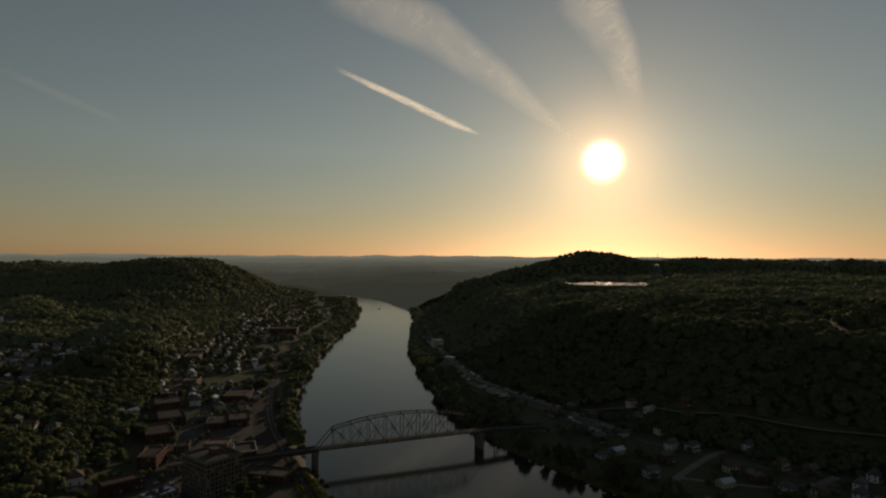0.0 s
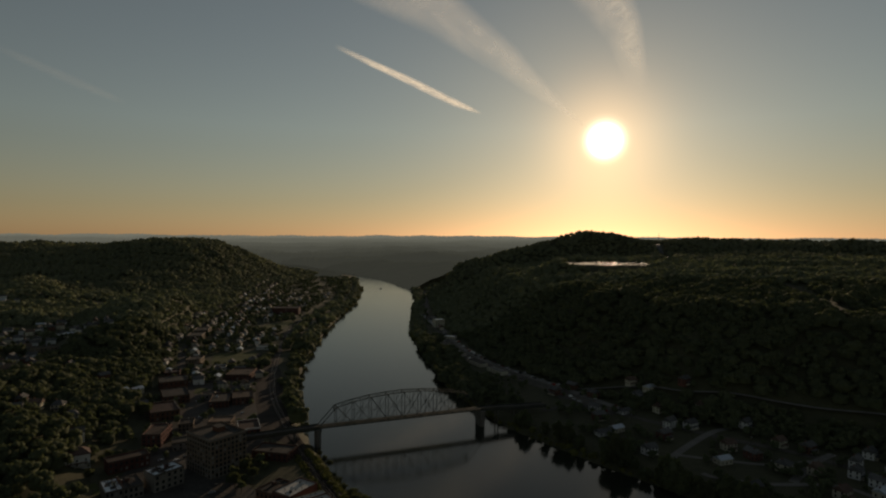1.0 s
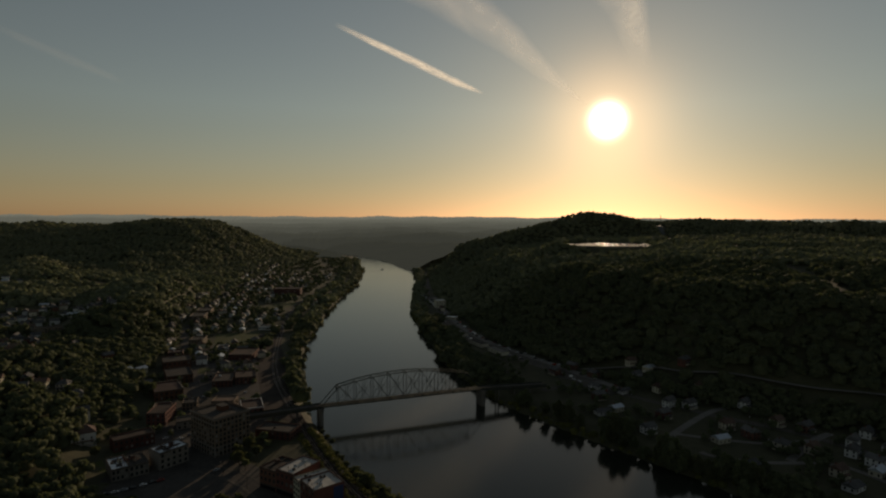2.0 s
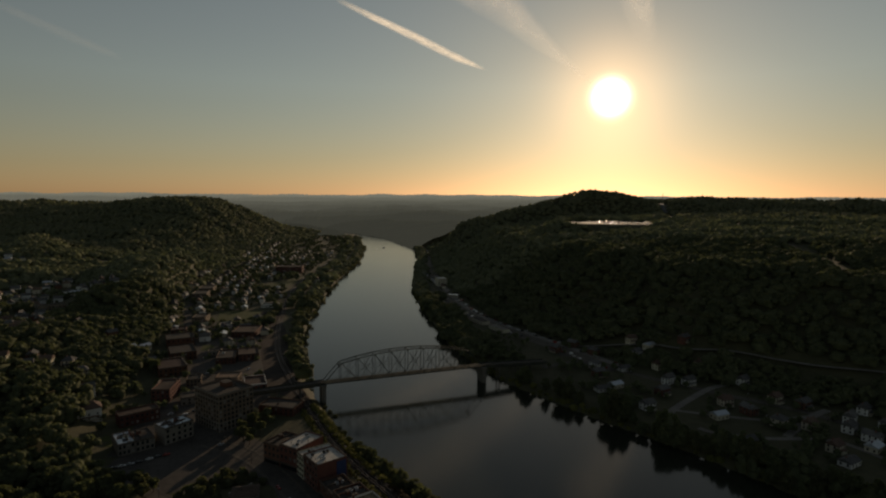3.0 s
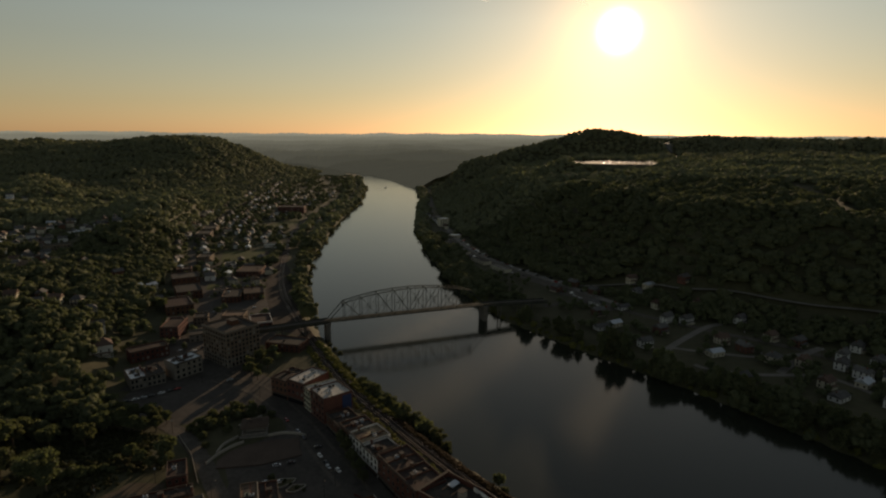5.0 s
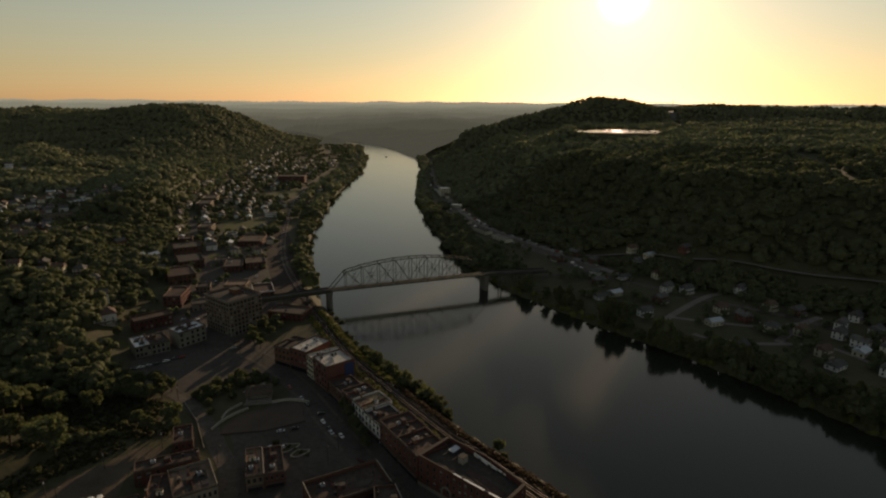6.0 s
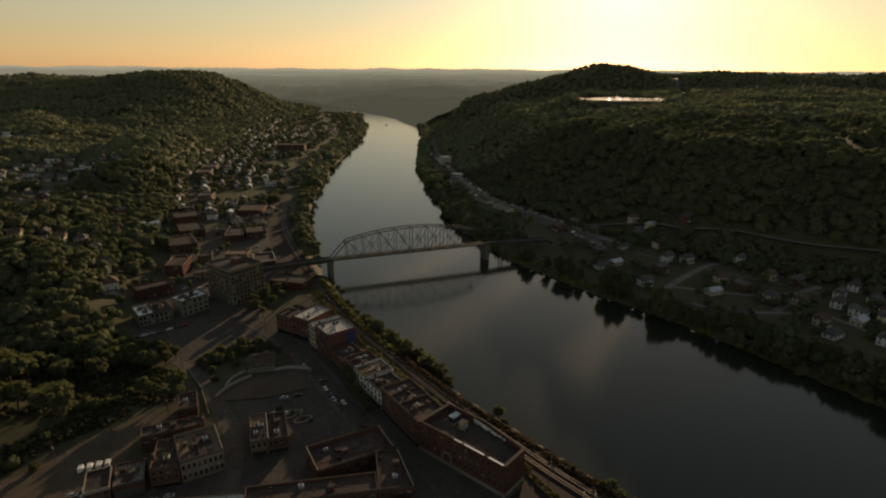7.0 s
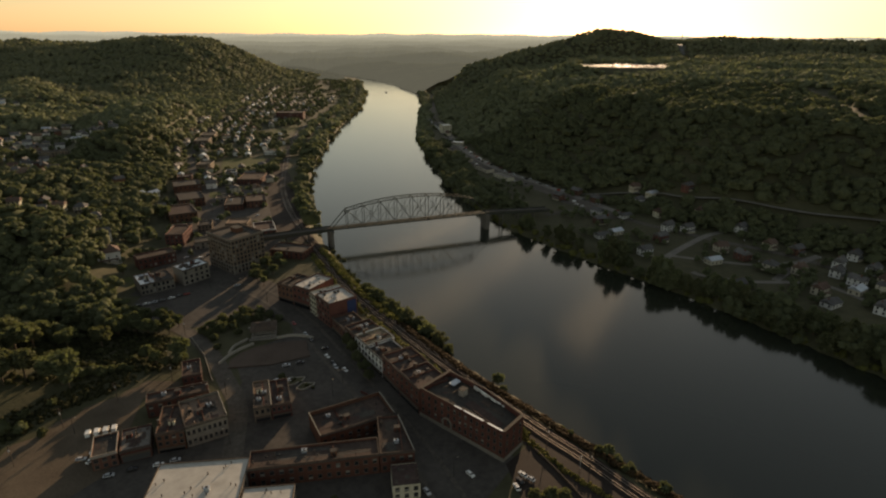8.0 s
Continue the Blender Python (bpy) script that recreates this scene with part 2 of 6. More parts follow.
# ---- contrails: thin sheets of ice cloud high in the western sky ----
def contrail_material(name, dense, grain, lean, edge):
    """Ice cloud drawn out in fibres: lean, their slant; edge: how much denser one side is."""
    m = bpy.data.materials.new(name)
    m.use_nodes = True
    n = Nodes(m.node_tree)
    uv = n.add("UVMap", uv_map="spread").outputs[0]
    axes = n.add("SeparateXYZ", {0: uv})
    across = n.math("SUBTRACT", 1.0, n.math("POWER", n.math("ABSOLUTE", axes.outputs[1]), 2.0))
    ends = n.math("MULTIPLY", n.math("MULTIPLY", axes.outputs[0], 6.0, clamp=True), n.math("MULTIPLY", n.math("SUBTRACT", 1.0, axes.outputs[0]), 6.0, clamp=True))
    warp = n.noise(n.add("Mapping", {"Vector": uv, "Scale": (grain, 0.6, 1.0)}).outputs[0], 1.2, 2.0)
    bent = n.add("VectorMath", {0: uv, 1: n.mix(1.0, (0.16, 0.5, 0, 1), warp, "MULTIPLY")}, operation="ADD").outputs[0]
    fibre = n.noise(n.add("Mapping", {"Vector": bent, "Scale": (grain * 7.0, 0.55, 1.0), "Rotation": (0, 0, lean)}).outputs[0], 2.4, 5.0, 0.6)
    cloud = n.noise(n.add("Mapping", {"Vector": bent, "Scale": (grain * 1.3, 0.7, 1.0)}).outputs[0], 1.7, 4.0, 0.55)
    puff = n.math("ADD", n.math("MULTIPLY", fibre, 0.7), n.math("MULTIPLY_ADD", cloud, 1.0, -0.28), clamp=True)
    side = n.math("MULTIPLY_ADD", axes.outputs[1], edge, 1.0)
    a = n.math("MULTIPLY", n.math("MULTIPLY", n.math("MULTIPLY", n.math("MULTIPLY", across, ends), puff), side), dense, clamp=True)
    t = n.add("BsdfTranslucent", {"Color": (0.86, 0.9, 0.92, 1)})
    clear = n.add("BsdfTransparent")
    n.add("OutputMaterial", {"Surface": n.add("MixShader", {0: a, 1: clear.outputs[0], 2: t.outputs[0]}).outputs[0]})
    return m


def contrail(stops, dense, grain, label, lean=0.0, edge=0.0):
    """A sheet 4.4 km off along (azimuth, elevation, half width) in degrees; the sheet is thinnest at its edges and ends."""
    s = np.array(stops, float)
    u = np.linspace(0, 1, 40)
    p = np.linspace(0, 1, len(s))
    az, el, half = (np.interp(u, p, s[:, i]) for i in range(3))
    da, de = np.gradient(az), np.gradient(el)
    norm = np.hypot(da, de)
    verts = []
    for w in np.linspace(-1, 1, 7):
        A, E = np.radians(az - de / norm * half * w), np.radians(el + da / norm * half * w)
        verts.append(np.stack([4400 * np.sin(A) * np.cos(E), 4400 * np.cos(A) * np.cos(E), 190 + 4400 * np.sin(E)], -1))
    v = np.concatenate(verts)
    i = np.arange(39)
    f = np.concatenate([np.column_stack([i + j * 40, i + j * 40 + 1, i + (j + 1) * 40 + 1, i + (j + 1) * 40]) for j in range(6)])
    me = bpy.data.meshes.new("contrail")
    me.from_pydata(v.tolist(), [], f.tolist())
    uv = me.uv_layers.new(name="spread")
    for loop in me.loops:
        j, k = divmod(loop.vertex_index, 40)
        uv.data[loop.index].uv = (u[k], -1 + 2 * j / 6)
    me.materials.append(contrail_material("ice cloud", dense, grain, lean, edge))
    tagged(new("contrail", me), label, "contrail", kind="structure")


contrail([(-10.9, 18.1, 0.25), (-3.5, 15.2, 0.42), (1.0, 13.2, 0.4), (3.8, 12.1, 0.1)], 1.5, 5, "short bright straight contrail in the evening sky")
contrail([(-12.0, 25.8, 2.8), (-8, 24.4, 2.7), (-1.0, 21.8, 2.5), (6.0, 17.2, 1.6), (9.5, 14.2, 0.9), (12.0, 12.2, 0.3), (14.0, 10.6, 0.15)], 0.44, 4, "broad faint feathered contrail fading towards the sun", 0.15, 0.1)
contrail([(13.4, 25.4, 3.1), (14.2, 24.0, 3.0), (17.2, 19.4, 1.9), (18.9, 13.6, 0.9)], 0.54, 3, "wide feathery contrail standing above the sun", -0.25, 0.45)
contrail([(-38.5, 14.6, 0.3), (-33, 12.7, 0.45), (-29.2, 11.4, 0.25)], 0.09, 5, "very faint thin contrail low in the sky")

# ---- the land: river banks, feet of the hills, ridges ----
BANK_W = [(290, -145), (150, 130), (96, 194), (74, 217), (47, 247), (12, 287), (-25, 337), (-62, 390), (-104, 468), (-119, 500), (-137, 541), (-177, 682),
          (-201, 807), (-220, 977), (-234, 1189), (-242, 1547), (-282, 1953), (-396, 2552), (-677, 2901), (-1160, 3142)]
BANK_E = [(599, -145), (319, 198), (255, 280), (219, 336), (178, 396), (130, 452), (62, 543), (37, 599), (5, 690), (-19, 822), (-48, 967), (-64, 1114),
          (-83, 1643), (-101, 1880), (-160, 2100), (-242, 2350), (-314, 2515), (-425, 2700), (-720, 3000), (-1160, 3350)]
FOOT_W = [(-170, -150), (-198, 150), (-204, 205), (-186, 238), (-160, 266), (-158, 292), (-205, 332), (-250, 392), (-268, 430), (-290, 520), (-340, 670),
          (-445, 980), (-505, 1300), (-545, 1700), (-540, 2000), (-545, 2300), (-570, 2600), (-850, 2900)]
FOOT_E = [(900, -150), (560, 240), (460, 345), (357, 440), (285, 505), (195, 575), (135, 690), (70, 800), (15, 1022), (-25, 1250), (-50, 1700), (-75, 2060),
          (-215, 2480), (-400, 2850)]


LEVEL = 6.3  # the river's surface; the low town lies 6.2 m above it
TOWN = 12.5
LOT = 133.0  # the hilltop car park


def beside(x, y, line):
    """The signed distance from a line, in numpy arrays: positive on its left."""
    best, sign = np.full(x.shape, 1e9), np.ones(x.shape)
    for (ax, ay), (bx, by) in zip(line, line[1:]):
        dx, dy = bx - ax, by - ay
        t = np.clip(((x - ax) * dx + (y - ay) * dy) / (dx * dx + dy * dy), 0, 1)
        d = np.hypot(x - ax - t * dx, y - ay - t * dy)
        side = np.sign(dx * (y - ay) - dy * (x - ax))
        closer = d < best - 1e-6
        best, sign = np.where(closer, d, best), np.where(closer, side, sign)
    return best * sign


def ease(a, b, v):
    t = np.clip((v - a) / (b - a), 0, 1)
    return t * t * (3 - 2 * t)


def ridge(x, y, crest, width):
    """A long hill along a crest of (x, y, height)."""
    out = np.zeros(x.shape)
    for (ax, ay, ah), (bx, by, bh) in zip(crest, crest[1:]):
        dx, dy = bx - ax, by - ay
        t = np.clip(((x - ax) * dx + (y - ay) * dy) / (dx * dx + dy * dy), 0, 1)
        d = np.hypot(x - ax - t * dx, y - ay - t * dy)
        out = np.maximum(out, (ah + t * (bh - ah)) * np.exp(-(d / width) ** 2))
    return out


def roll_noise(x, y, size, seed):
    """Soft rolling relief from a few turned sine waves."""
    rng, out = np.random.RandomState(seed), np.zeros(np.shape(x))
    for i in range(7):
        a, p = rng.uniform(0, 2 * np.pi, 2)
        k = 2 * np.pi / (size * rng.uniform(0.5, 1.6))
        out += np.sin(k * (x * np.cos(a) + y * np.sin(a)) + p)
    return out / 7 ** 0.5 / 1.3


def land(x, y):
    """The height of the ground."""
    x, y = np.asarray(x, float), np.asarray(y, float)
    west, east = beside(x, y, BANK_W), -beside(x, y, BANK_E)
    shore = np.maximum(west, east)
    z = np.where(shore > 0, LEVEL + (TOWN - LEVEL) * ease(0, 9, shore), LEVEL - 6 + 6 * ease(-14, 0, shore))
    up_w, up_e = np.maximum(beside(x, y, FOOT_W), 0), np.maximum(-beside(x, y, FOOT_E), 0)
    far = ease(1900, 3400, np.hypot(x, y))
    bumps = roll_noise(x, y, 420, 3) + 0.4 * roll_noise(x, y, 160, 9)
    hill_w = 26 * (1 - np.exp(-up_w / 90)) + 0.035 * up_w + 13 * bumps * ease(60, 300, up_w)
    # hollow and raised rim are shaped so that the slope falls into shade
    hill_w = hill_w * (1 - 0.92 * np.exp(-(beside(x, y, RAVINE) / 38) ** 2)) + 9 * np.exp(-((beside(x, y, RAVINE) - 105) / 45) ** 2) * ease(0, 50, up_w)
    hill_w = np.maximum(hill_w, ease(0, 345, up_w) * (ridge(x, y, CREST_W, 600) + 6 * bumps * ease(100, 300, up_w)))
    hill_w = np.maximum(hill_w, ease(0, 60, up_w) * ridge(x, y, KNOLL_W, 120))
    hill_e = 86 * ease(0, 190, up_e) + 0.085 * np.clip(up_e - 150, 0, 300) + 0.02 * np.clip(up_e - 450, 0, 600) + 6 * bumps * ease(150, 350, up_e)
    hill_e = hill_e * (1 - 0.72 * ease(1500, 1800, y - 0.35 * x))
    hill_e = np.maximum(hill_e, ease(0, 260, up_e) * (ridge(x, y, CREST_E, 330) + 3 * bumps))
    top = ridge(x, y, KNOB, 170)
    hill_e = np.maximum(hill_e, ease(0, 100, up_e) * top)
    level = 1 - ease(95, 170, np.hypot(x - 352, (y - 1235) * np.where(y < 1235, 1.6, 0.9)))
    hill_e = hill_e + (LOT - TOWN - hill_e) * level
    hills = np.where(west > 0, hill_w, np.where(east > 0, hill_e, 0))
    range_far = far * ease(60, 1300, shore) * (42 + 8 * roll_noise(x, y, 900, 8))
    return z + np.maximum(hills, range_far)


RAVINE = [(-480, 352), (-380, 340), (-299, 328), (-256, 318), (-211, 302), (-172, 292)]
CREST_W = [(-3000, 1900, 132), (-1900, 2200, 135), (-1270, 2100, 138), (-1030, 2150, 156), (-930, 2200, 112), (-820, 2300, 70), (-740, 2500, 20)]
KNOLL_W = [(-470, 840, 42), (-560, 1100, 60)]
CREST_E = [(560, 2150, 150), (930, 2050, 164), (1300, 1750, 164), (2000, 1300, 160), (2800, 600, 160)]
KNOB = [(37, 1690, 66), (122, 1732, 104), (215, 1763, 133), (317, 1812, 155), (415, 1867, 181), (494, 1887, 192), (573, 1903, 184), (683, 1952, 160), (805, 2025, 146)]


def graded(stops):
    """A row of coordinates whose steps change from stretch to stretch."""
    out = []
    for (a, step), (b, _) in zip(stops, stops[1:]):
        out += list(np.arange(a, b, step))
    return np.array(out + [stops[-1][0]], float)


gx = graded([(-4900, 120), (-2500, 60), (-1300, 25), (-700, 10), (560, 20), (1000, 60), (2500, 120), (4900, 120)])
gy = graded([(-900, 100), (-100, 20), (120, 8), (900, 14), (2000, 30), (3000, 80), (4860, 80)])
X, Y = np.meshgrid(gx, gy)
Z = land(X, Y)
i = np.arange(len(gx) * len(gy)).reshape(len(gy), len(gx))
quads = np.stack([i[:-1, :-1], i[:-1, 1:], i[1:, 1:], i[1:, :-1]], -1).reshape(-1, 4)
ground = part("ground", shell(np.stack([X, Y, Z], -1).reshape(-1, 3), quads, "ground", GROUND, True), GROUND)
tagged(ground, "rolling green valley floor and wooded hill ground", "ground", kind="structure")

bm = bmesh.new()
ring = [bm.verts.new((x, y, LEVEL)) for x, y in [(-1700, -800), (1500, -800), (1500, 3600), (-1700, 3600)]]
bm.faces.new(ring)
water = part("water", bm, WATER)
tagged(water, "calm grey-green river reflecting the evening sky", "river", kind="structure")


def height(x, y):
    return float(land(np.array([x]), np.array([y]))[0])


CLEARED = [([(430, 1240), (560, 1480), (650, 1640), (740, 1848), (722, 1876), (722, 1902), (731, 1940), (760, 2010)], 16), ([(464, 659), (475, 702), (499, 768), (506, 814), (515, 852)], 14),
           ([(-182, 150), (-187, 207), (-177, 228), (-161, 252)], 9), ([(690, 1745), (745, 1850), (722, 1880), (731, 1940)], 19), ([(140, 668), (198, 640), (246, 598), (293, 571), (347, 525), (392, 492), (450, 440)], 8)]


def in_suburb(x, y):
    """The terrace of houses among the western hills."""
    a = ((x + 505) / 75) ** 2 + ((y - 680) / 95) ** 2 < 1
    b = ((x + 600) / 110) ** 2 + ((y - 835) / 85) ** 2 < 1
    c = ((x + 372) / 38) ** 2 + ((y - 492) / 34) ** 2 < 1
    d = ((x + 460) / 46) ** 2 + ((y - 745) / 85) ** 2 < 1
    return (a | b | c) & ~d


# ---- the far ranges at the edge of sight, haze put in as glow ----
def far_range(r, top, wave, mat, seed, label):
    """A curved wooded range r metres away: a band with a rolling, tree-rough crest."""
    rng = np.random.RandomState(seed)
    a = np.radians(np.arange(-62, 62, 0.12))
    crest = top + wave * roll_noise(np.degrees(a) * 10, np.zeros(a.shape), 160, seed) + 0.25 * wave * roll_noise(np.degrees(a) * 10, np.zeros(a.shape), 30, seed + 1) + rng.uniform(-2.2, 2.2, a.shape)
    rows = []
    for f, dz in ((-520, -150), (-300, -60), (-120, -16), (0, 0), (120, -30)):
        rows.append(np.stack([(r + f) * np.sin(a), (r + f) * np.cos(a), crest + dz + 4 * roll_noise(np.degrees(a) * 10, np.full(a.shape, f), 40, seed + 2)], -1))
    v = np.concatenate(rows)
    k = len(a)
    i = np.arange(k - 1)
    f = np.concatenate([np.column_stack([i + j * k, i + j * k + 1, i + (j + 1) * k + 1, i + (j + 1) * k]) for j in range(4)])
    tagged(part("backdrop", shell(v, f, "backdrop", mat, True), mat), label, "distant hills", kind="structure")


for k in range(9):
    far_range(3250 + 165 * k, 74 + 119 * (k / 8) ** 0.85, 17 - 1.6 * k, HAZE_GLOW[k + 2], 51 + 5 * k, "pale ridge on the horizon, glowing for haze" if k > 6 else "grey-green range of far wooded hills, glowing for haze")


def haze_glow_slope(foot, crest, mat, seed, label):
    """A far wooded slope between two lines of (x, y, height), rough with trees, falling away behind its crest."""
    rng = np.random.RandomState(seed)
    u, p = np.linspace(0, 1, 220), np.linspace(0, 1, len(foot))
    a, b = (np.stack([np.interp(u, p, np.array(line, float)[:, i]) for i in range(3)], -1) for line in (foot, crest))
    rows = []
    for f in np.linspace(0, 1, 14):
        q = a + (b - a) * f
        q[:, 2] = a[:, 2] + (b[:, 2] - a[:, 2]) * f ** 0.62 + (5 * roll_noise(q[:, 0], q[:, 1], 300, seed) + rng.uniform(-2, 2, u.shape)) * min(1, 3 * f)
        rows.append(q)
    rows.append(b + (0, 220, -60))
    k, i = len(u), np.arange(len(u) - 1)
    f = np.concatenate([np.column_stack([i + j * k, i + j * k + 1, i + (j + 1) * k + 1, i + (j + 1) * k]) for j in range(14)])
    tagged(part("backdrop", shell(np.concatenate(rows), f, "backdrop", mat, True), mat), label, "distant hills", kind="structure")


haze_glow_slope([(-1166, 3340, 6.5), (-728, 2994, 6.5), (-431, 2698, 6.5), (-320, 2514, 6.5), (-248, 2350, 6.5), (-165, 2100, 6.5), (-102, 1888, 7)],
           [(-1250, 3560, 50), (-760, 3300, 56), (-420, 3080, 58), (-250, 2930, 62), (-110, 2760, 68), (20, 2500, 80), (150, 2280, 92)], HAZE_GLOW[1], 31,
           "wooded slope beyond the river bend, glowing for haze")
haze_glow_slope([(-760, 2340, 13), (-560, 2420, 13), (-440, 2500, 13)], [(-960, 2960, 42), (-720, 2930, 38), (-560, 2800, 22)], HAZE_GLOW[0], 37, "wooded flats inside the river bend, glowing for haze")

# ---- the truss bridge ----
def truss_bridge():
    ends = Vector((-110, 495, 0)), Vector((36, 552, 0))
    along = (ends[1] - ends[0]).normalized()
    length = (ends[1] - ends[0]).length
    base = new("truss_bridge")
    base.matrix_world = Matrix.Translation(ends[0]) @ Matrix.Rotation(math.atan2(along.y, along.x), 4, "Z")
    tagged(base, "grey-green steel camelback truss road bridge across the river", "bridge")
    deck, half, cells = 22.6, 4.2, 10
    step = length / cells
    tops = [0, 16.6, 20.0, 22.4, 23.8, 24.3]
    rise = [deck + (tops[i] if i < 6 else tops[cells - i]) for i in range(cells + 1)]
    # floor
    # solid deck; the dark steel colour stands in for truss and railing shade
    part("deck", box(bmesh.new(), (length, 2 * half, 0.5), (length / 2, 0, deck)), STEEL, base, "roadway coloured dark for truss shade")
    for k in range(cells + 1):
        part("floor_beam", box(bmesh.new(), (0.5, 2 * half + 1, 1.0), (k * step, 0, deck - 0.8)), STEEL, base)
    for side in (-1, 1):
        y = side * (half + 0.35)
        part("bottom_chord", box(bmesh.new(), (length, 0.55, 0.9), (length / 2, y, deck - 0.3)), STEEL, base)
        rail = bmesh.new()
        for h in (0.6, 1.1):
            box(rail, (length, 0.08, 0.1), (length / 2, y - side * 0.45, deck + 0.3 + h))
        for k in range(0, cells * 4 + 1):
            box(rail, (0.08, 0.08, 1.2), (k * step / 4, y - side * 0.45, deck + 0.8))
        part("railing", rail, STEEL, base)
        for k in range(cells):
            chord = "end_post" if k in (0, cells - 1) else "top_chord"
            part(chord, beam(bmesh.new(), (k * step, y, rise[k]), ((k + 1) * step, y, rise[k + 1]), 0.6, 0.62), STEEL, base)
        for k in range(1, cells):
            part("vertical", box(bmesh.new(), (0.42, 0.44, rise[k] - deck), (k * step, y, (rise[k] + deck) / 2)), STEEL, base)
        for k in range(1, cells - 1):
            # main diagonals fall towards the middle, with the half-panel ties of a subdivided truss
            a, b = (k, k + 1) if k < cells / 2 else (k + 1, k)
            top, foot = Vector((a * step, y, rise[a])), Vector((b * step, y, deck))
            mid = (top + foot) / 2
            part("diagonal", beam(bmesh.new(), top, foot, 0.36), STEEL, base)
            part("sub_tie", beam(bmesh.new(), mid, (a * step, y, deck), 0.26), STEEL, base)
            part("sub_tie", beam(bmesh.new(), mid, (b * step, y, rise[b]), 0.24), STEEL, base)
            part("sub_vertical", beam(bmesh.new(), (mid.x, y, (rise[k] + rise[k + 1]) / 2), (mid.x, y, deck), 0.26), STEEL, base)
            if 1 < k < cells - 2:
                part("mid_strut", beam(bmesh.new(), (k * step, y, (rise[k] + deck) / 2), ((k + 1) * step, y, (rise[k + 1] + deck) / 2), 0.22), STEEL, base)
    for k in range(1, cells):
        part("top_strut", box(bmesh.new(), (0.4, 2 * half + 0.7, 0.5), (k * step, 0, rise[k] - 0.1)), STEEL, base)
        if k < cells - 1:
            for s in (-1, 1):
                part("sway_brace", beam(bmesh.new(), (k * step, s * half, rise[k]), ((k + 1) * step, -s * half, rise[k + 1]), 0.2), STEEL, base)
    for k in (1, cells - 1):
        part("portal", box(bmesh.new(), (0.4, 2 * half, 2.2), (k * step + (-1.2 if k == 1 else 1.2), 0, rise[k] - 2.6)), STEEL, base)

    def pier(x, wide, thick, top):
        bm = bmesh.new()
        for low, high, w, t in ((-5, 3.5, wide * 1.16, thick * 1.3), (3.5, top - 1.4, wide, thick), (top - 1.4, top, wide * 1.12, thick * 1.2)):
            outline = [(x + t / 2 * math.cos(a), w / 2 * math.sin(a) * (1.15 if abs(math.sin(a)) > 0.9 else 1)) for a in np.linspace(0, 2 * math.pi, 17)[:-1]]
            outline = [(x + max(-t / 2, min(t / 2, (px - x) * 2.2)), py) for px, py in outline]
            prism(bm, outline, low, high)
        part("pier", bm, STONE, base, "weathered stone pier standing in the river")

    pier(0, 12.5, 4.6, deck - 1.3), pier(length, 12.5, 4.6, deck - 1.3)
    # approaches
    for name, a, b, low in (("approach_span", -62, -0.2, 20.8), ("approach_span", length + 0.2, length + 72, 19.0)):
        za, zb = (low, deck) if a < 0 else (deck, low)
        for y, w, h, dz in ((0, 2 * half + 1, 0.5, 0), (half, 0.4, 1.9, -1.0), (-half, 0.4, 1.9, -1.0), (half + 0.4, 0.15, 1.1, 0.8), (-half - 0.4, 0.15, 1.1, 0.8)):
            part("approach_deck" if w > 1 else "girder" if h > 1.5 else "parapet",
                 beam(bmesh.new(), (a, y, za + dz), (b, y, zb + dz), w, h), ASPHALT if w > 1 else STEEL, base)
    for x in (-40, -20, length + 18, length + 36, length + 54):
        part("bent", box(box(box(bmesh.new(), (0.9, 0.9, 22), (x, 3, 9)), (0.9, 0.9, 22), (x, -3, 9)), (1.1, 8.4, 1.1), (x, 0, 19.0)), STONE, base)
    return base


truss_bridge()

# ---- streets, yards and the railway ----
def bend(line, step=5.0):
    """A smooth run of points along a plan line."""
    p = [Vector(q) for q in line]
    p = [2 * p[0] - p[1]] + p + [2 * p[-1] - p[-2]]
    out = []
    for a, b, c, d in zip(p, p[1:], p[2:], p[3:]):
        k = max(1, int((c - b).length / step))
        for i in range(k):
            t = i / k
            out.append(0.5 * (2 * b + (c - a) * t + (2 * a - 5 * b + 4 * c - d) * t * t + (3 * b - a - 3 * c + d) * t ** 3))
    return out + [p[-2]]


def sides(run, off):
    """The run of points shifted sideways (positive: to its left)."""
    out = []
    for i, q in enumerate(run):
        d = (run[min(i + 1, len(run) - 1)] - run[max(i - 1, 0)]).normalized()
        out.append(q + Vector((-d.y, d.x)) * off)
    return out


def ribbon(name, line, left, right, mat, lift, label="", category="", parent=None, flat=None, kind="structure"):
    """A draped strip between two offsets from a plan line."""
    run = bend(line)
    a, b = np.array(sides(run, left)), np.array(sides(run, right))
    if flat is None:
        z = np.maximum(land(a[:, 0], a[:, 1]), land(b[:, 0], b[:, 1])) + lift
    else:
        z = np.full(len(a), flat + lift)
    v = np.concatenate([np.column_stack([a, z]), np.column_stack([b, z])])
    k = len(a)
    i = np.arange(k - 1)
    ob = part(name, shell(v, np.column_stack([i + k, i + k + 1, i + 1, i]), name, mat), mat, parent)
    return tagged(ob, label, category, kind=kind) if label else ob


def patch(name, outline, mat, lift, label, category="pavement", kind="structure"):
    bm = bmesh.new()
    bm.faces.new([bm.verts.new((x, y, TOWN + lift)) for x, y in outline])
    return tagged(part(name, bm, mat), label, category, kind=kind)


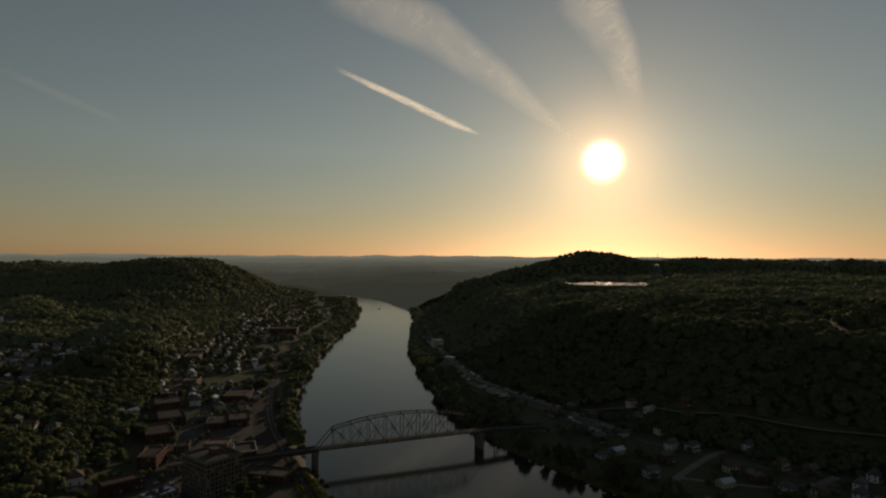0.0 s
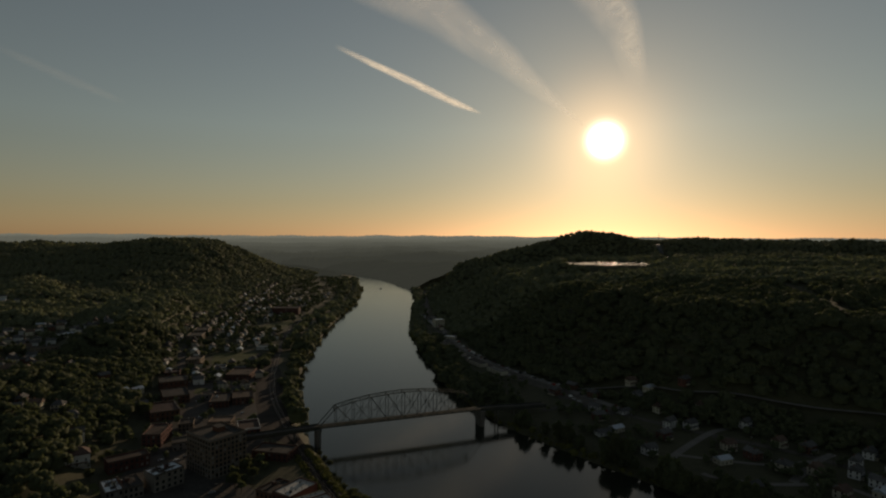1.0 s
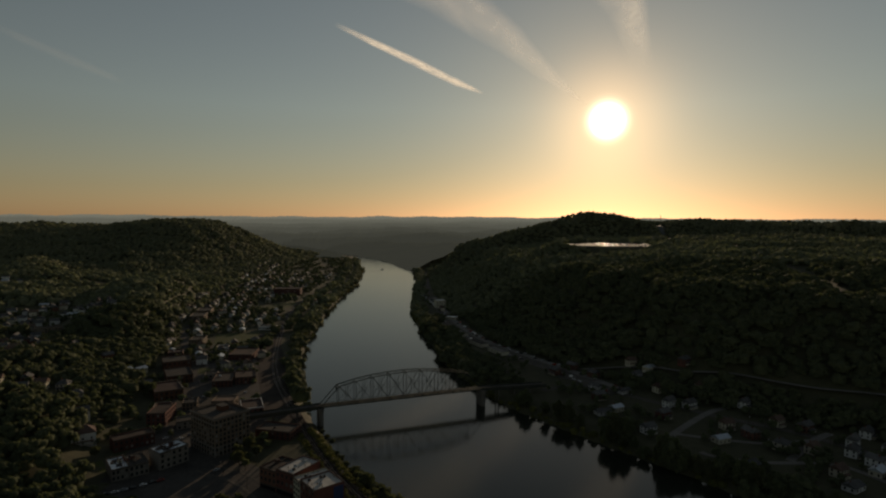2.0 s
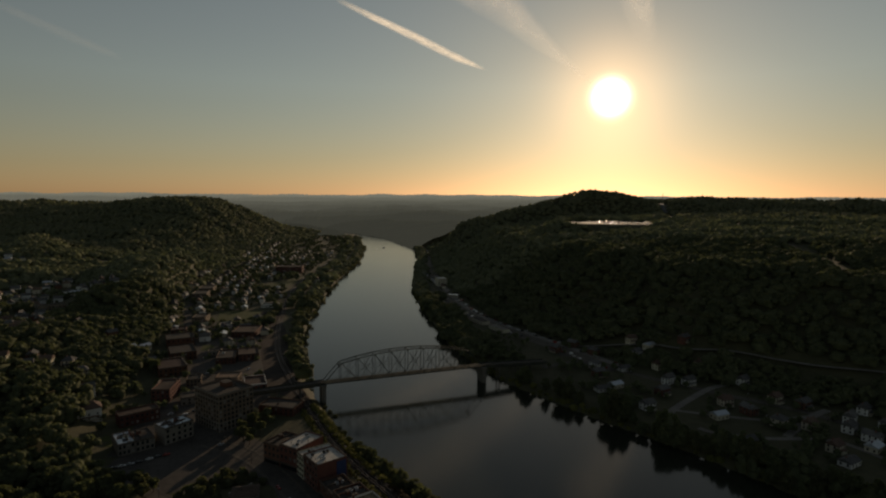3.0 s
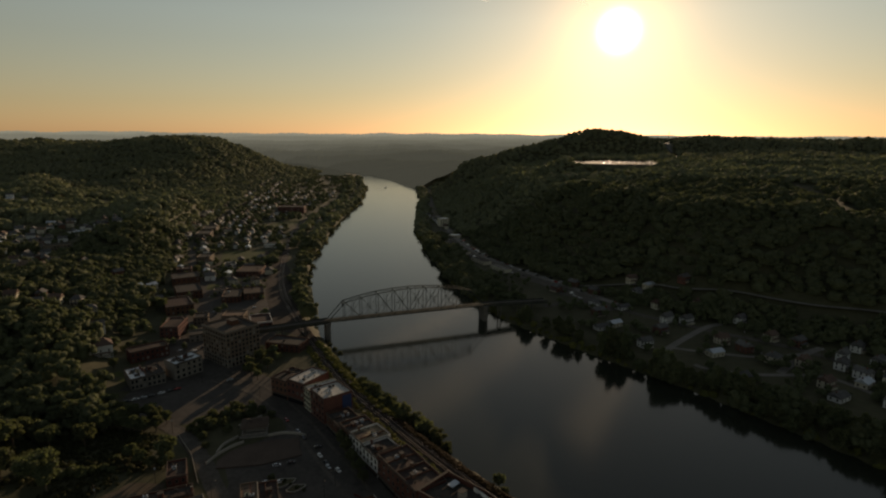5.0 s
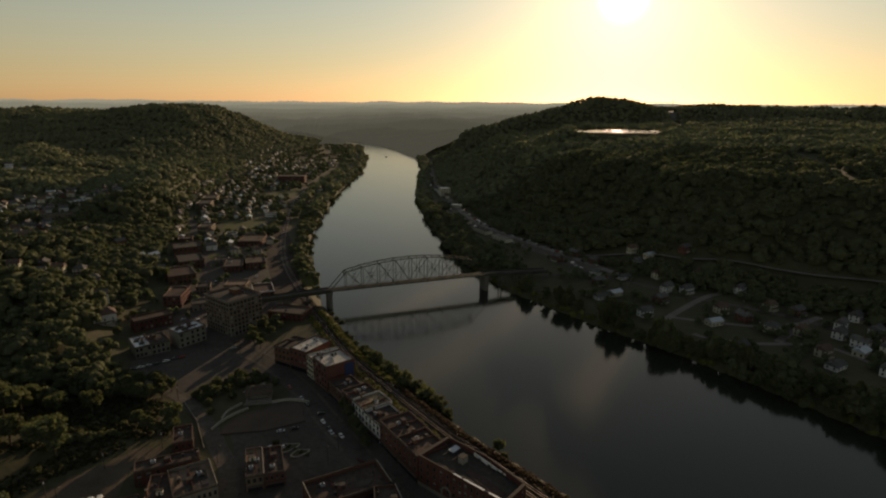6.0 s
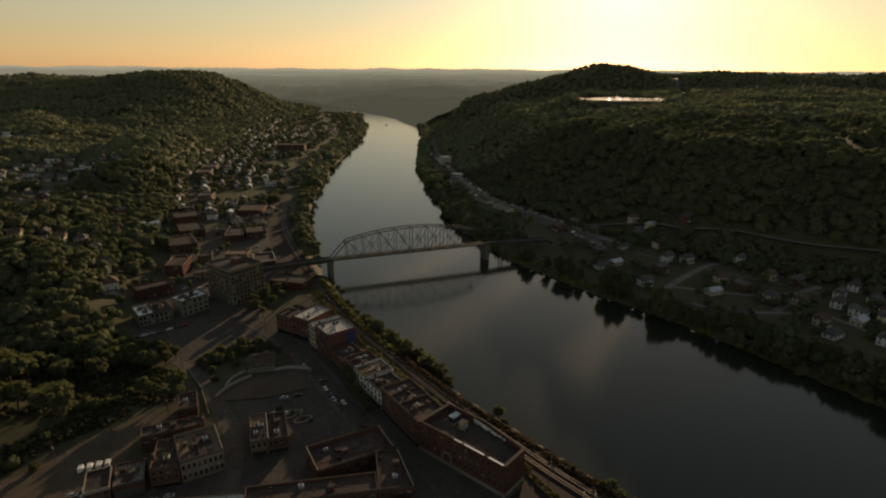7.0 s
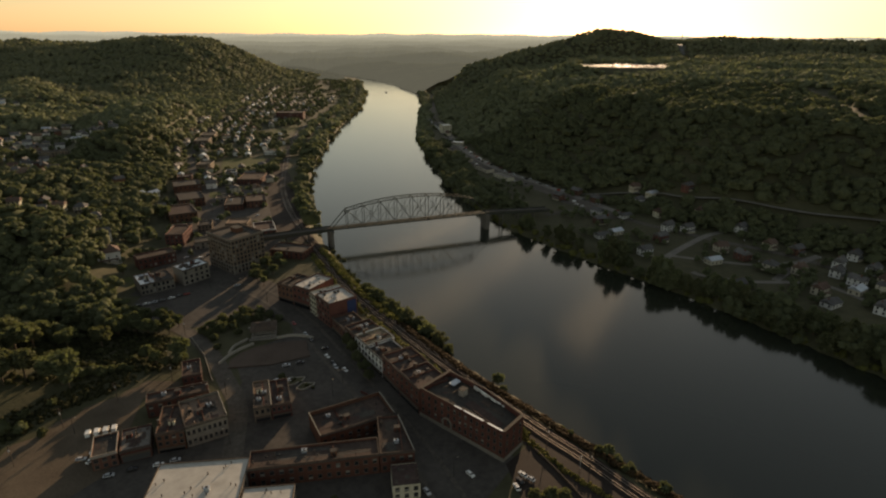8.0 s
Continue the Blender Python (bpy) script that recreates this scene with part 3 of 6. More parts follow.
patch("pavement", [(-228, 338), (-205, 328), (-160, 322), (-128, 292), (-112, 262), (-108, 226), (-148, 200), (-178, 190), (-165, 165), (-30, 160), (12, 175), (32, 205),
                   (12, 226), (-62, 322), (-100, 366), (-150, 408), (-160, 440), (-210, 500), (-250, 470), (-232, 395)], ASPHALT, 0.03,
      "dark worn asphalt of downtown streets and parking areas")
patch("pavement", [(-164, 446), (-150, 470), (-176, 560), (-210, 690), (-262, 780), (-318, 776), (-345, 742), (-290, 640), (-262, 540), (-252, 474), (-212, 502)], ASPHALT, 0.02, "worn asphalt lots and alleys between town buildings")
patch("gravel_yard", [(-196, 172), (-160, 168), (-146, 192), (-150, 214), (-158, 246), (-150, 262), (-168, 262), (-186, 240), (-200, 208)], GRAVEL, 0.06, "pale gravel yard beside brick buildings", "yard")
# soil tone instead of grass green stands in for the lawn's shade
patch("grass_bank", [(-150, 330), (-128, 345), (-104, 330), (-98, 318), (-128, 284), (-158, 318)], GROUND, 0.06, "rough lawn above the bandshell, in soil tone for shade", "lawn", "stuff")
patch("terrace", [(-124.5, 275.6), (-126.5, 283), (-123.5, 292), (-116.5, 299.5), (-103, 305.5), (-88, 308), (-81.3, 290), (-101.3, 279.7)], BRICK_PAVING, 0.07, "brown brick-paved seating terrace below the stage")
patch("lawn", [(-262, 392), (-240, 372), (-230, 380), (-248, 402)], GRASS, 0.06, "sunlit yellow-green lawn beside old houses", "lawn", "stuff")
patch("sports_field", [(-321, 778), (-262, 786), (-283, 858), (-343, 847)], GRASS, 0.05, "dry yellow-green playing field", "field", "stuff")
patch("meadow", [(-352, 1040), (-314, 1056), (-303, 1146), (-322, 1196), (-354, 1120)], GRASS, 0.05, "sunlit meadow near the river", "field", "stuff")
patch("rail_yard", [(-130, 478), (-160, 500), (-196, 590), (-246, 735), (-288, 850), (-260, 850), (-211, 735), (-182, 640), (-150, 552)], BALLAST, 0.04, "bare grey rail yard ground along the river", "yard")
patch("parking_lot", [(117, 701), (178, 663), (160, 610), (128, 622)], ASPHALT, 0.05, "asphalt lot at the far end of the bridge", "parking lot")
patch("cinder_strip", [(20, 236), (38, 212), (84, 160), (98, 166), (64, 204), (38, 234), (14, 264), (2, 252)], BALLAST, 0.045, "dark cinder ground between buildings and railway", "yard")
MAIN_STREET = [(12, 158), (0, 184), (-14, 210), (-39, 248), (-64, 285), (-99, 335), (-134, 372), (-170, 392)]
ribbon("road", MAIN_STREET, 5, -5, ASPHALT, 0.07, "dark asphalt main street between brick buildings", "road", flat=TOWN)
ribbon("sidewalk", MAIN_STREET, 7.4, 5, SIDEWALK, 0.14, "pale concrete sidewalk along the main street", "sidewalk", flat=TOWN)
ribbon("sidewalk", MAIN_STREET, -5, -7.0, SIDEWALK, 0.14, "pale concrete sidewalk along the main street", "sidewalk", flat=TOWN)
SIDE_STREET = [(-92, 185), (-99, 212), (-107, 240), (-121, 262), (-137, 285), (-157, 308), (-180, 325)]
ribbon("road", SIDE_STREET, 4, -4, SIDEWALK, 0.09, "worn grey-brown side street climbing past the lawn", "road", flat=TOWN)
ribbon("sidewalk", SIDE_STREET, -4, -5.4, SIDEWALK, 0.15, "pale concrete sidewalk along the side street", "sidewalk", flat=TOWN)
ribbon("road", [(-170, 160), (-183, 180), (-188, 207), (-178, 229), (-161, 252), (-144, 258)], 4.5, -4.5, GRAVEL, 0.12, "dusty gravel lane curving below the woods", "road")
ribbon("road", [(-170, 392), (-205, 372), (-232, 350), (-250, 342)], 6, -6, ASPHALT, 0.08, "asphalt street in front of stone buildings", "road", flat=TOWN)
AVENUE = [(-185, 420), (-224, 500), (-262, 590), (-345, 745), (-424, 934), (-495, 1239), (-556, 1699), (-640, 2200)]
ribbon("road", AVENUE, 5, -5, ASPHALT, 0.15, "long straight avenue through the town", "road")
SERVICE = [(-170, 556), (-188, 600), (-206, 640), (-240, 718)]
ribbon("road", SERVICE, 3, -3, BALLAST, 0.12, "dull service road along the rail yard", "road")
RIVER_ROAD = [(-60, 1900), (-45, 1500), (-34, 1254), (4, 982), (46, 823), (98, 722), (136, 654), (180, 570), (241, 509), (297, 462), (340, 402), (430, 300), (560, 160)]
ribbon("road", RIVER_ROAD, 4.2, -4.2, SIDEWALK, 0.15, "grey road at the foot of the dark hill", "road")
ribbon("paved_strip", RIVER_ROAD[2:8], 15, 4.6, CONCRETE, 0.12, "pale paved strip beside the road below the hill", "yard")
ribbon("paved_strip", RIVER_ROAD[3:8], -4.6, -14, SIDEWALK, 0.12, "worn paved yards along the road below the hill", "yard")
ribbon("road", [(180, 448), (188, 459), (216, 488), (245, 515), (266, 527)], 3.2, -3.2, CONCRETE, 0.17, "narrow street between riverside houses", "road")
ribbon("road", [(255, 410), (263, 418), (299, 450), (321, 464)], 3.2, -3.2, CONCRETE, 0.17, "narrow street between riverside houses", "road")
ribbon("road", [(196, 425), (204, 416), (235, 407), (285, 403), (304, 369), (330, 330)], 2.6, -2.6, CONCRETE, 0.14, "narrow street between riverside houses", "road")
ribbon("road", [(190, 462), (214, 453), (257, 442), (299, 450)], 2.4, -2.4, CONCRETE, 0.15, "narrow lane between riverside houses", "road")
ribbon("road", CLEARED[4][0], 3.0, -3.0, CONCRETE, 0.6, "pale lane along the foot of the dark hill", "road")
ribbon("road", [(101, 578), (140, 596), (170, 590)], 4.5, -4.5, ASPHALT, 0.2, "street leading off the bridge", "road")
ribbon("road", CLEARED[0][0], 6, -6, LOT_PAVING, 0.6, "pale road climbing over the hilltop", "road")
ribbon("road", CLEARED[1][0], 2.6, -2.6, GRAVEL, 0.4, "dull dirt track cut through the woods", "road")
# hilltop car park: paved slabs along sight lines, gapped to break up their glint
lot = tagged(new("hilltop_lot"), "hilltop car park in paved bays glinting in the low sun", "parking lot", kind="structure")
bays = random.Random(8)
for row in range(12):
    y = 1174 + 13.5 * row
    x = (0.268 if y < 1285 else 0.232) * y + bays.uniform(-4, 8)
    while x < 0.378 * y - bays.uniform(0, 14):
        w = bays.uniform(4, 17)
        if bays.random() < 0.6:
            part("paved_bay", box(bmesh.new(), (w, bays.uniform(3.0, 7.0), 0.3), (x + w / 2, y + bays.uniform(-1.5, 1.5), LOT + 0.25), Matrix.Rotation(bays.uniform(-0.03, 0.03), 4, "Z")), LOT_PAVING, lot)
        x += w + bays.uniform(1.5, 12)

RAILWAY = [(185, 55), (118, 137), (77, 187), (61, 207), (43, 227), (0, 280), (-35, 328), (-73, 384), (-116, 466), (-152, 540), (-183, 611), (-208, 686), (-232, 780), (-254, 879), (-280, 1004), (-294, 1118), (-301, 1250), (-304, 1393), (-308, 1572)]
railway = tagged(new("railway"), "double railway track on dark ballast along the river bank", "railway", kind="structure")
ribbon("ballast", RAILWAY, 4.6, -4.4, BALLAST, 0.25, parent=railway, flat=TOWN)
for track in (2.1, -2.1):
    for gauge in (0.72, -0.72):
        run = sides(bend(RAILWAY), track + gauge)
        bm = bmesh.new()
        for a, b in zip(run, run[1:]):
            beam(bm, (*a, TOWN + 0.5), (*b, TOWN + 0.5), 0.14, 0.2)
        part("rail", bm, RAIL_STEEL, railway)
    run = sides(bend(RAILWAY[:9], 0.75), track)
    bm = bmesh.new()
    for a, b in zip(run, run[1:]):
        d = (b - a).normalized()
        n = Vector((-d.y, d.x)) * 1.3
        beam(bm, (*(a - n), TOWN + 0.36), (*(a + n), TOWN + 0.36), 0.26, 0.14)
    tagged(part("sleepers", bm, SLEEPER, railway), kind="stuff")

# ---- buildings of the town ----
MESHES = {}
FOOTPRINTS = []


def clear_of(x, y, margin):
    """Whether plan places lie outside all the larger buildings."""
    ok = np.ones(x.shape, bool)
    for a, d, l, deep in FOOTPRINTS:
        u, w = (x - a.x) * d.x + (y - a.y) * d.y, -(x - a.x) * d.y + (y - a.y) * d.x
        ok &= ~((u > -margin) & (u < l + margin) & (w > -margin) & (w < deep + margin))
    return ok


def window_mesh(w, h):
    """A window that stands on a wall: frame with sill, and glass set back in it. Local y points out of the wall."""
    key = ("window", round(w, 2), round(h, 2))
    if key not in MESHES:
        bm = box(bmesh.new(), (w + 0.24, 0.2, h + 0.24), (0, 0.04, 0))
        front = max(bm.faces, key=lambda f: f.calc_center_median().y)
        bmesh.ops.inset_individual(bm, faces=[front], thickness=0.12, depth=-0.09)
        front.material_index = 1
        me = bpy.data.meshes.new("window")
        bm.to_mesh(me), bm.free()
        me.materials.append(TRIM), me.materials.append(GLASS)
        MESHES[key] = me
    return MESHES[key]


def sash_window(w, h, parent, at):
    """The same window for buildings near by: a frame with a middle rail, and each sash pane a piece of its own."""
    key = ("sash", round(w, 2), round(h, 2))
    if key not in MESHES:
        outer = [(-w / 2 - 0.12, -h / 2 - 0.12), (w / 2 + 0.12, -h / 2 - 0.12), (w / 2 + 0.12, h / 2 + 0.12), (-w / 2 - 0.12, h / 2 + 0.12)]
        inner = [(-w / 2, -h / 2), (w / 2, -h / 2), (w / 2, h / 2), (-w / 2, h / 2)]
        bm = ring(bmesh.new(), outer, inner, -0.14, 0.06)
        box(bm, (w, 0.08, 0.1), (0, 0, -0.03))
        box(bm, (w + 0.4, 0.12, 0.3), (0, -h / 2 - 0.17, 0.0))
        bm.transform(Matrix.Rotation(math.pi / 2, 4, "X") @ Matrix.Diagonal((1, 1, -1, 1)))
        bmesh.ops.reverse_faces(bm, faces=bm.faces[:])
        frame_ = bpy.data.meshes.new("window")
        bm.to_mesh(frame_), bm.free()
        frame_.materials.append(TRIM)
        bm = box(bmesh.new(), (w, 0.03, h / 2 - 0.04), (0, 0.0, 0))
        pane = bpy.data.meshes.new("pane")
        bm.to_mesh(pane), bm.free()
        pane.materials.append(GLASS)
        MESHES[key] = frame_, pane
    frame_, pane = MESHES[key]
    ob = part("window", frame_, None, parent, at=at)
    for z in (-h / 4 - 0.02, h / 4 + 0.02):
        part("pane", pane, None, ob, at=pose(0, 0.01, z))


def roof_unit(parent, x, y, z, size=1.6):
    bm = box(bmesh.new(), (size, size * 0.8, size * 0.75), (x, y, z + size * 0.375 + 0.02))
    unit = part("roof_unit", bm, IRON if size < 1.8 else METAL_ROOF, parent, "dark metal air handling unit" if size < 1.8 else "grey metal air handling unit")
    bm = bmesh.new()
    bmesh.ops.create_cone(bm, segments=10, radius1=size * 0.3, radius2=size * 0.27, depth=0.2, cap_ends=True, matrix=Matrix.Translation((x, y, z + size * 0.75 + 0.12)))
    part("fan_hood", bm, IRON, unit)


def ring(bm, outer, inner, low, high):
    """A closed frame between two plan outlines of four corners."""
    v = [[bm.verts.new((x, y, z)) for x, y in o] for z in (low, high) for o in (outer, inner)]
    for i in range(4):
        j = (i + 1) % 4
        bm.faces.new((v[0][i], v[0][j], v[2][j], v[2][i])), bm.faces.new((v[1][j], v[1][i], v[3][i], v[3][j]))
        bm.faces.new((v[2][i], v[2][j], v[3][j], v[3][i])), bm.faces.new((v[0][j], v[0][i], v[1][i], v[1][j]))
    return bm


def roof_clutter(base, L, depth, h, rng, roof):
    """What collects on an old flat roof: patches, seams, hatches, vent pipes, a fire wall."""
    area = L * depth
    for i in range(0 if roof is WHITE_ROOF else 3 + int(area / 45)):
        sx, sy = rng.uniform(1.0, 0.4 * L), rng.uniform(0.8, 0.3 * depth)
        x, y = rng.uniform(0.6 + sx / 2, L - 0.6 - sx / 2), rng.uniform(0.6 + sy / 2, depth - 0.6 - sy / 2)
        part("roof_patch", box(bmesh.new(), (sx, sy, 0.03), (x, y, h + 0.02 + 0.006 * i), Matrix.Rotation(rng.choice((0, 0, 0.1, -0.15)), 4, "Z")),
             rng.choice((TAR_ROOF, TAR_ROOF, RUST_ROOF, RUST_ROOF, WORN_COPING)), base, "patched roof felt")
    for i in range(2 + int(area / 60)):
        x, y, s = rng.uniform(1, L - 1), rng.uniform(1, depth - 1), rng.uniform(0.2, 0.4)
        bm = bmesh.new()
        bmesh.ops.create_cone(bm, segments=8, radius1=s * 0.6, radius2=s * 0.6, depth=1.1, cap_ends=True, matrix=Matrix.Translation((x, y, h + 0.5)))
        bmesh.ops.create_cone(bm, segments=8, radius1=s, radius2=s * 0.3, depth=0.3, cap_ends=True, matrix=Matrix.Translation((x, y, h + 1.15)))
        part("vent_pipe", bm, rng.choice((IRON, IRON, WORN_COPING)), base)
    if area > 180 and roof is not WHITE_ROOF:
        x, y = rng.uniform(0.2, 0.7) * L, rng.uniform(0.3, 0.7) * depth
        hatch = part("stair_hatch", box(bmesh.new(), (2.6, 2.0, 2.2), (x, y, h + 1.1)), rng.choice((DARK_BRICK, BRICK, CREAM_PAINT)), base, "small roof stair house")
        part("hatch_roof", box(bmesh.new(), (2.9, 2.3, 0.15), (x, y, h + 2.28)), TAR_ROOF, hatch)
        part("hatch_door", box(bmesh.new(), (0.9, 0.08, 1.8), (x, y - 1.03, h + 0.95)), IRON, hatch)
        y = rng.uniform(0.3, 0.7) * depth
        part("fire_wall", box(bmesh.new(), (0.3, depth - 0.8, 0.8), (rng.uniform(0.3, 0.7) * L, depth / 2, h + 0.4)), rng.choice((BRICK, DARK_BRICK, WORN_COPING)), base)


def block(name, label, A, B, depth, h, wall, roof, storeys=2, bays=4, side_bays=4, parapet=0.7, sides_="fr", z0=None, cornice=True, shop=False, units=0, coping=None,
          skip_lowest=False, chimneys=0, seed=1, cut=0.0):
    """A flat-roofed building whose front runs from A to B; it reaches `depth` metres to the left of that line, and its back is shorter by `cut`."""
    rng = random.Random(seed * 7919 + int(A[0] * 10) + int(B[1] * 10))
    A, B = Vector(A), Vector(B)
    L = (B - A).length
    z0 = TOWN if z0 is None else z0
    coping = coping or WORN_COPING
    base = new(name)
    FOOTPRINTS.append((A, (B - A) / L, L, depth))
    base.matrix_world = Matrix.Translation((*A, z0)) @ Matrix.Rotation(math.atan2(B.y - A.y, B.x - A.x), 4, "Z")
    tagged(base, label, "building")
    plan = [(0, 0), (L, 0), (L - cut, depth), (0, depth)]
    t = 0.35
    inner = [(t, t), (L - t, t), (L - cut - t, depth - t), (t, depth - t)]
    bm = prism(bmesh.new(), plan, -2.0, h + parapet, cap=False)
    prism(bm, inner[::-1], h - 0.3, h + parapet, cap=False)
    part("wall", bm, wall, base)
    part("roof", prism(bmesh.new(), inner, h - 0.3, h), roof, base)
    o, t = 0.05, 0.36
    part("coping", ring(bmesh.new(), [(-o, -o), (L + o, -o), (L - cut + o, depth + o), (-o, depth + o)], [(t, t), (L - t, t), (L - cut - t, depth - t), (t, depth - t)],
                        h + parapet, h + parapet + 0.18), coping, base)
    if cornice:
        z = h + parapet - 0.5
        bm = prism(bmesh.new(), [(-0.55, z), (-0.45, z + 0.2), (0.0, z + 0.25), (0.0, z - 0.6), (-0.2, z - 0.5), (-0.25, z - 0.15)], -0.2, L + 0.2)
        part("cornice", bm, coping, base, at=Matrix(((0, 0, 1, 0), (1, 0, 0, 0), (0, 1, 0, 0), (0, 0, 0, 1))))
    storey = (h - 0.4) / storeys
    faces = {"f": (L, bays, lambda u: pose(u, -0.02, 0, 0, 0, 180)), "b": (L, bays, lambda u: pose(u, depth + 0.02, 0)),
             "l": (depth, side_bays, lambda u: pose(-0.02, u, 0, 0, 0, 90)), "r": (depth, side_bays, lambda u: pose(L + 0.02, u, 0, 0, 0, -90))}
    for side in sides_:
        wide, k, place = faces[side]
        for s in range(storeys):
            if (s == 0 and (shop and side == "f" or skip_lowest)) or k < 1:
                continue
            for j in range(k):
                u = wide * (j + 0.5) / k
                ww = min(1.6, wide / k * 0.5)
                hh = min(2.0, storey * 0.56)
                at = Matrix.Translation((0, 0, storey * (s + 0.55))) @ place(u)
                if A.length < 330:
                    sash_window(ww, hh, base, at)
                else:
                    part("window", window_mesh(ww, hh), None, base, at=at)
    if shop:
        part("shopfront", box(bmesh.new(), (L - 1.2, 0.12, storey * 0.62), (L / 2, -0.05, storey * 0.36)), GLASS, base, "dark shop windows")
        part("awning", box(bmesh.new(), (L - 0.8, 1.1, 0.16), (L / 2, -0.5, storey * 0.76), Matrix.Rotation(0.3, 4, "X")), TIMBER, base)
    for i in range(units):
        roof_unit(base, rng.uniform(0.2, 0.8) * L, rng.uniform(0.2, 0.8) * depth, h, rng.uniform(1.2, 2.2))
    if A.length < 470:
        roof_clutter(base, L, depth, h, rng, roof)
    for i in range(chimneys):
        x, y = rng.choice((0.6, L - 0.6)), rng.uniform(0.3, 0.8) * depth
        stack = part("chimney", box(bmesh.new(), (0.9, 0.9, 2.6), (x, y, h + 1.3)), BRICK, base)
        part("chimney_cap", box(bmesh.new(), (1.1, 1.1, 0.25), (x, y, h + 2.73)), CONCRETE, stack)
    return base


def hip_roof(bm, L, D, low, rise, over=0.6, ridge_part=0.5):
    """A hipped (ridge_part < 1) or gabled (1) roof over a plan of L by D metres, its ridge along x."""
    inset = (1 - ridge_part) * L / 2
    a = [bm.verts.new(p) for p in ((-over, -over, low), (L + over, -over, low), (L + over, D + over, low), (-over, D + over, low))]
    r = [bm.verts.new((inset - (over if ridge_part == 1 else 0), D / 2, low + rise)), bm.verts.new((L - inset + (over if ridge_part == 1 else 0), D / 2, low + rise))]
    for f in ((a[0], a[1], r[1], r[0]), (a[2], a[3], r[0], r[1]), (a[1], a[2], r[1]), (a[3], a[0], r[0])):
        bm.faces.new(f)
    under = [bm.verts.new(v.co - Vector((0, 0, 0.18))) for v in a]
    bm.faces.new(under[::-1])
    for i in range(4):
        bm.faces.new((a[i], under[i], under[(i + 1) % 4], a[(i + 1) % 4]))
    return bm


# the river row along the main street, one house after another
flat_iron = [(24.8, 203.2), (34.6, 215.2), (18.6, 235.6), (0.5, 251.0), (-13.5, 235.5), (2.0, 222.5)]


def river_end_building():
    """The long brick building that narrows to a blunt nose, with a sunken roof behind high parapets."""
    base = tagged(new("brick_building"), "long dark red brick building narrowing to a blunt corner", "building")
    base.matrix_world = Matrix.Translation((0, 0, TOWN))
    cx, cy = sum(p[0] for p in flat_iron) / 6, sum(p[1] for p in flat_iron) / 6
    h = 16.2
    inner = [(cx + (x - cx) * 0.95, cy + (y - cy) * 0.965) for x, y in flat_iron]
    bm = prism(bmesh.new(), flat_iron, -2, h, cap=False)
    prism(bm, inner[::-1], h - 3.4, h, cap=False)
    part("wall", bm, DARK_BRICK, base)
    part("roof", prism(bmesh.new(), inner, h - 3.6, h - 2.6), TAR_ROOF, base, "dark patched tar roof")
    bm = prism(bmesh.new(), [(cx + (x - cx) * 1.012, cy + (y - cy) * 1.012) for x, y in flat_iron], h - 0.02, h + 0.2, cap=False)
    prism(bm, [(cx + (x - cx) * 0.945, cy + (y - cy) * 0.96) for x, y in flat_iron][::-1], h - 0.02, h + 0.2, cap=False)
    bm.verts.ensure_lookup_table()
    for i in range(6):
        j = (i + 1) % 6
        bm.faces.new((bm.verts[6 + i], bm.verts[6 + j], bm.verts[23 - j], bm.verts[23 - i]))
    part("coping", bm, WORN_COPING, base, "worn stone coping")
    a, b = Vector(flat_iron[5]), Vector(flat_iron[0])
    # bright metal pieces put where the coping shows the sun's glare
    for i, (t0, t1) in enumerate(((0.05, 0.2), (0.24, 0.62), (0.7, 0.97))):
        part("coping_strip", beam(bmesh.new(), (*a.lerp(b, t0), h + 0.27), (*a.lerp(b, t1), h + 0.27), 0.9, 0.1), METAL_ROOF, base, "bright metal strip set where the coping glares")
    crowd = random.Random(3)
    for i in range(16):
        x, y = Vector((-6, 240)).lerp(Vector((27, 213)), crowd.uniform(0, 1)) + Vector((crowd.uniform(-4, 6), crowd.uniform(-3, 6)))
        part("roof_patch", box(bmesh.new(), (crowd.uniform(1.5, 5), crowd.uniform(1, 3), 0.05), (x, y, h - 2.56 + 0.007 * i), Matrix.Rotation(-0.75, 4, "Z")),
             crowd.choice((TAR_ROOF, RUST_ROOF, RUST_ROOF, WORN_COPING)), base, "patched roof felt")
    for i in range(6):
        x, y = Vector((-2, 238)).lerp(Vector((24, 214)), i / 6)
        part("roof_joist", beam(bmesh.new(), (x, y, h - 1.6), (x + 5.5, y + 5.5, h - 1.6), 0.35, 0.5), TIMBER, base, "bare dark roof beam") if i < 2 else None
    part("stone_base", prism(bmesh.new(), [(cx + (x - cx) * 1.012, cy + (y - cy) * 1.012) for x, y in flat_iron], -2, 2.2, cap=False), GREY_STONE, base)
    # the white stair house and pale sheets on the roof
    part("stair_house", box(bmesh.new(), (3.4, 3, 3.6), (7.5, 234, h - 1.0), Matrix.Rotation(0.85, 4, "Z")), COPING, base, "pale rendered roof house")
    part("stair_door", box(bmesh.new(), (0.1, 1.0, 2.0), (0, -1.0, 0)), IRON, base, at=pose(7.5, 234, h - 1.5, 0, 0, math.degrees(0.85) - 90) @ pose(0, -1.55, 0, 0, 0, 90))
    part("stair_roof", box(bmesh.new(), (3.8, 3.4, 0.2), (7.5, 234, h + 0.92), Matrix.Rotation(0.85, 4, "Z")), TAR_ROOF, base)
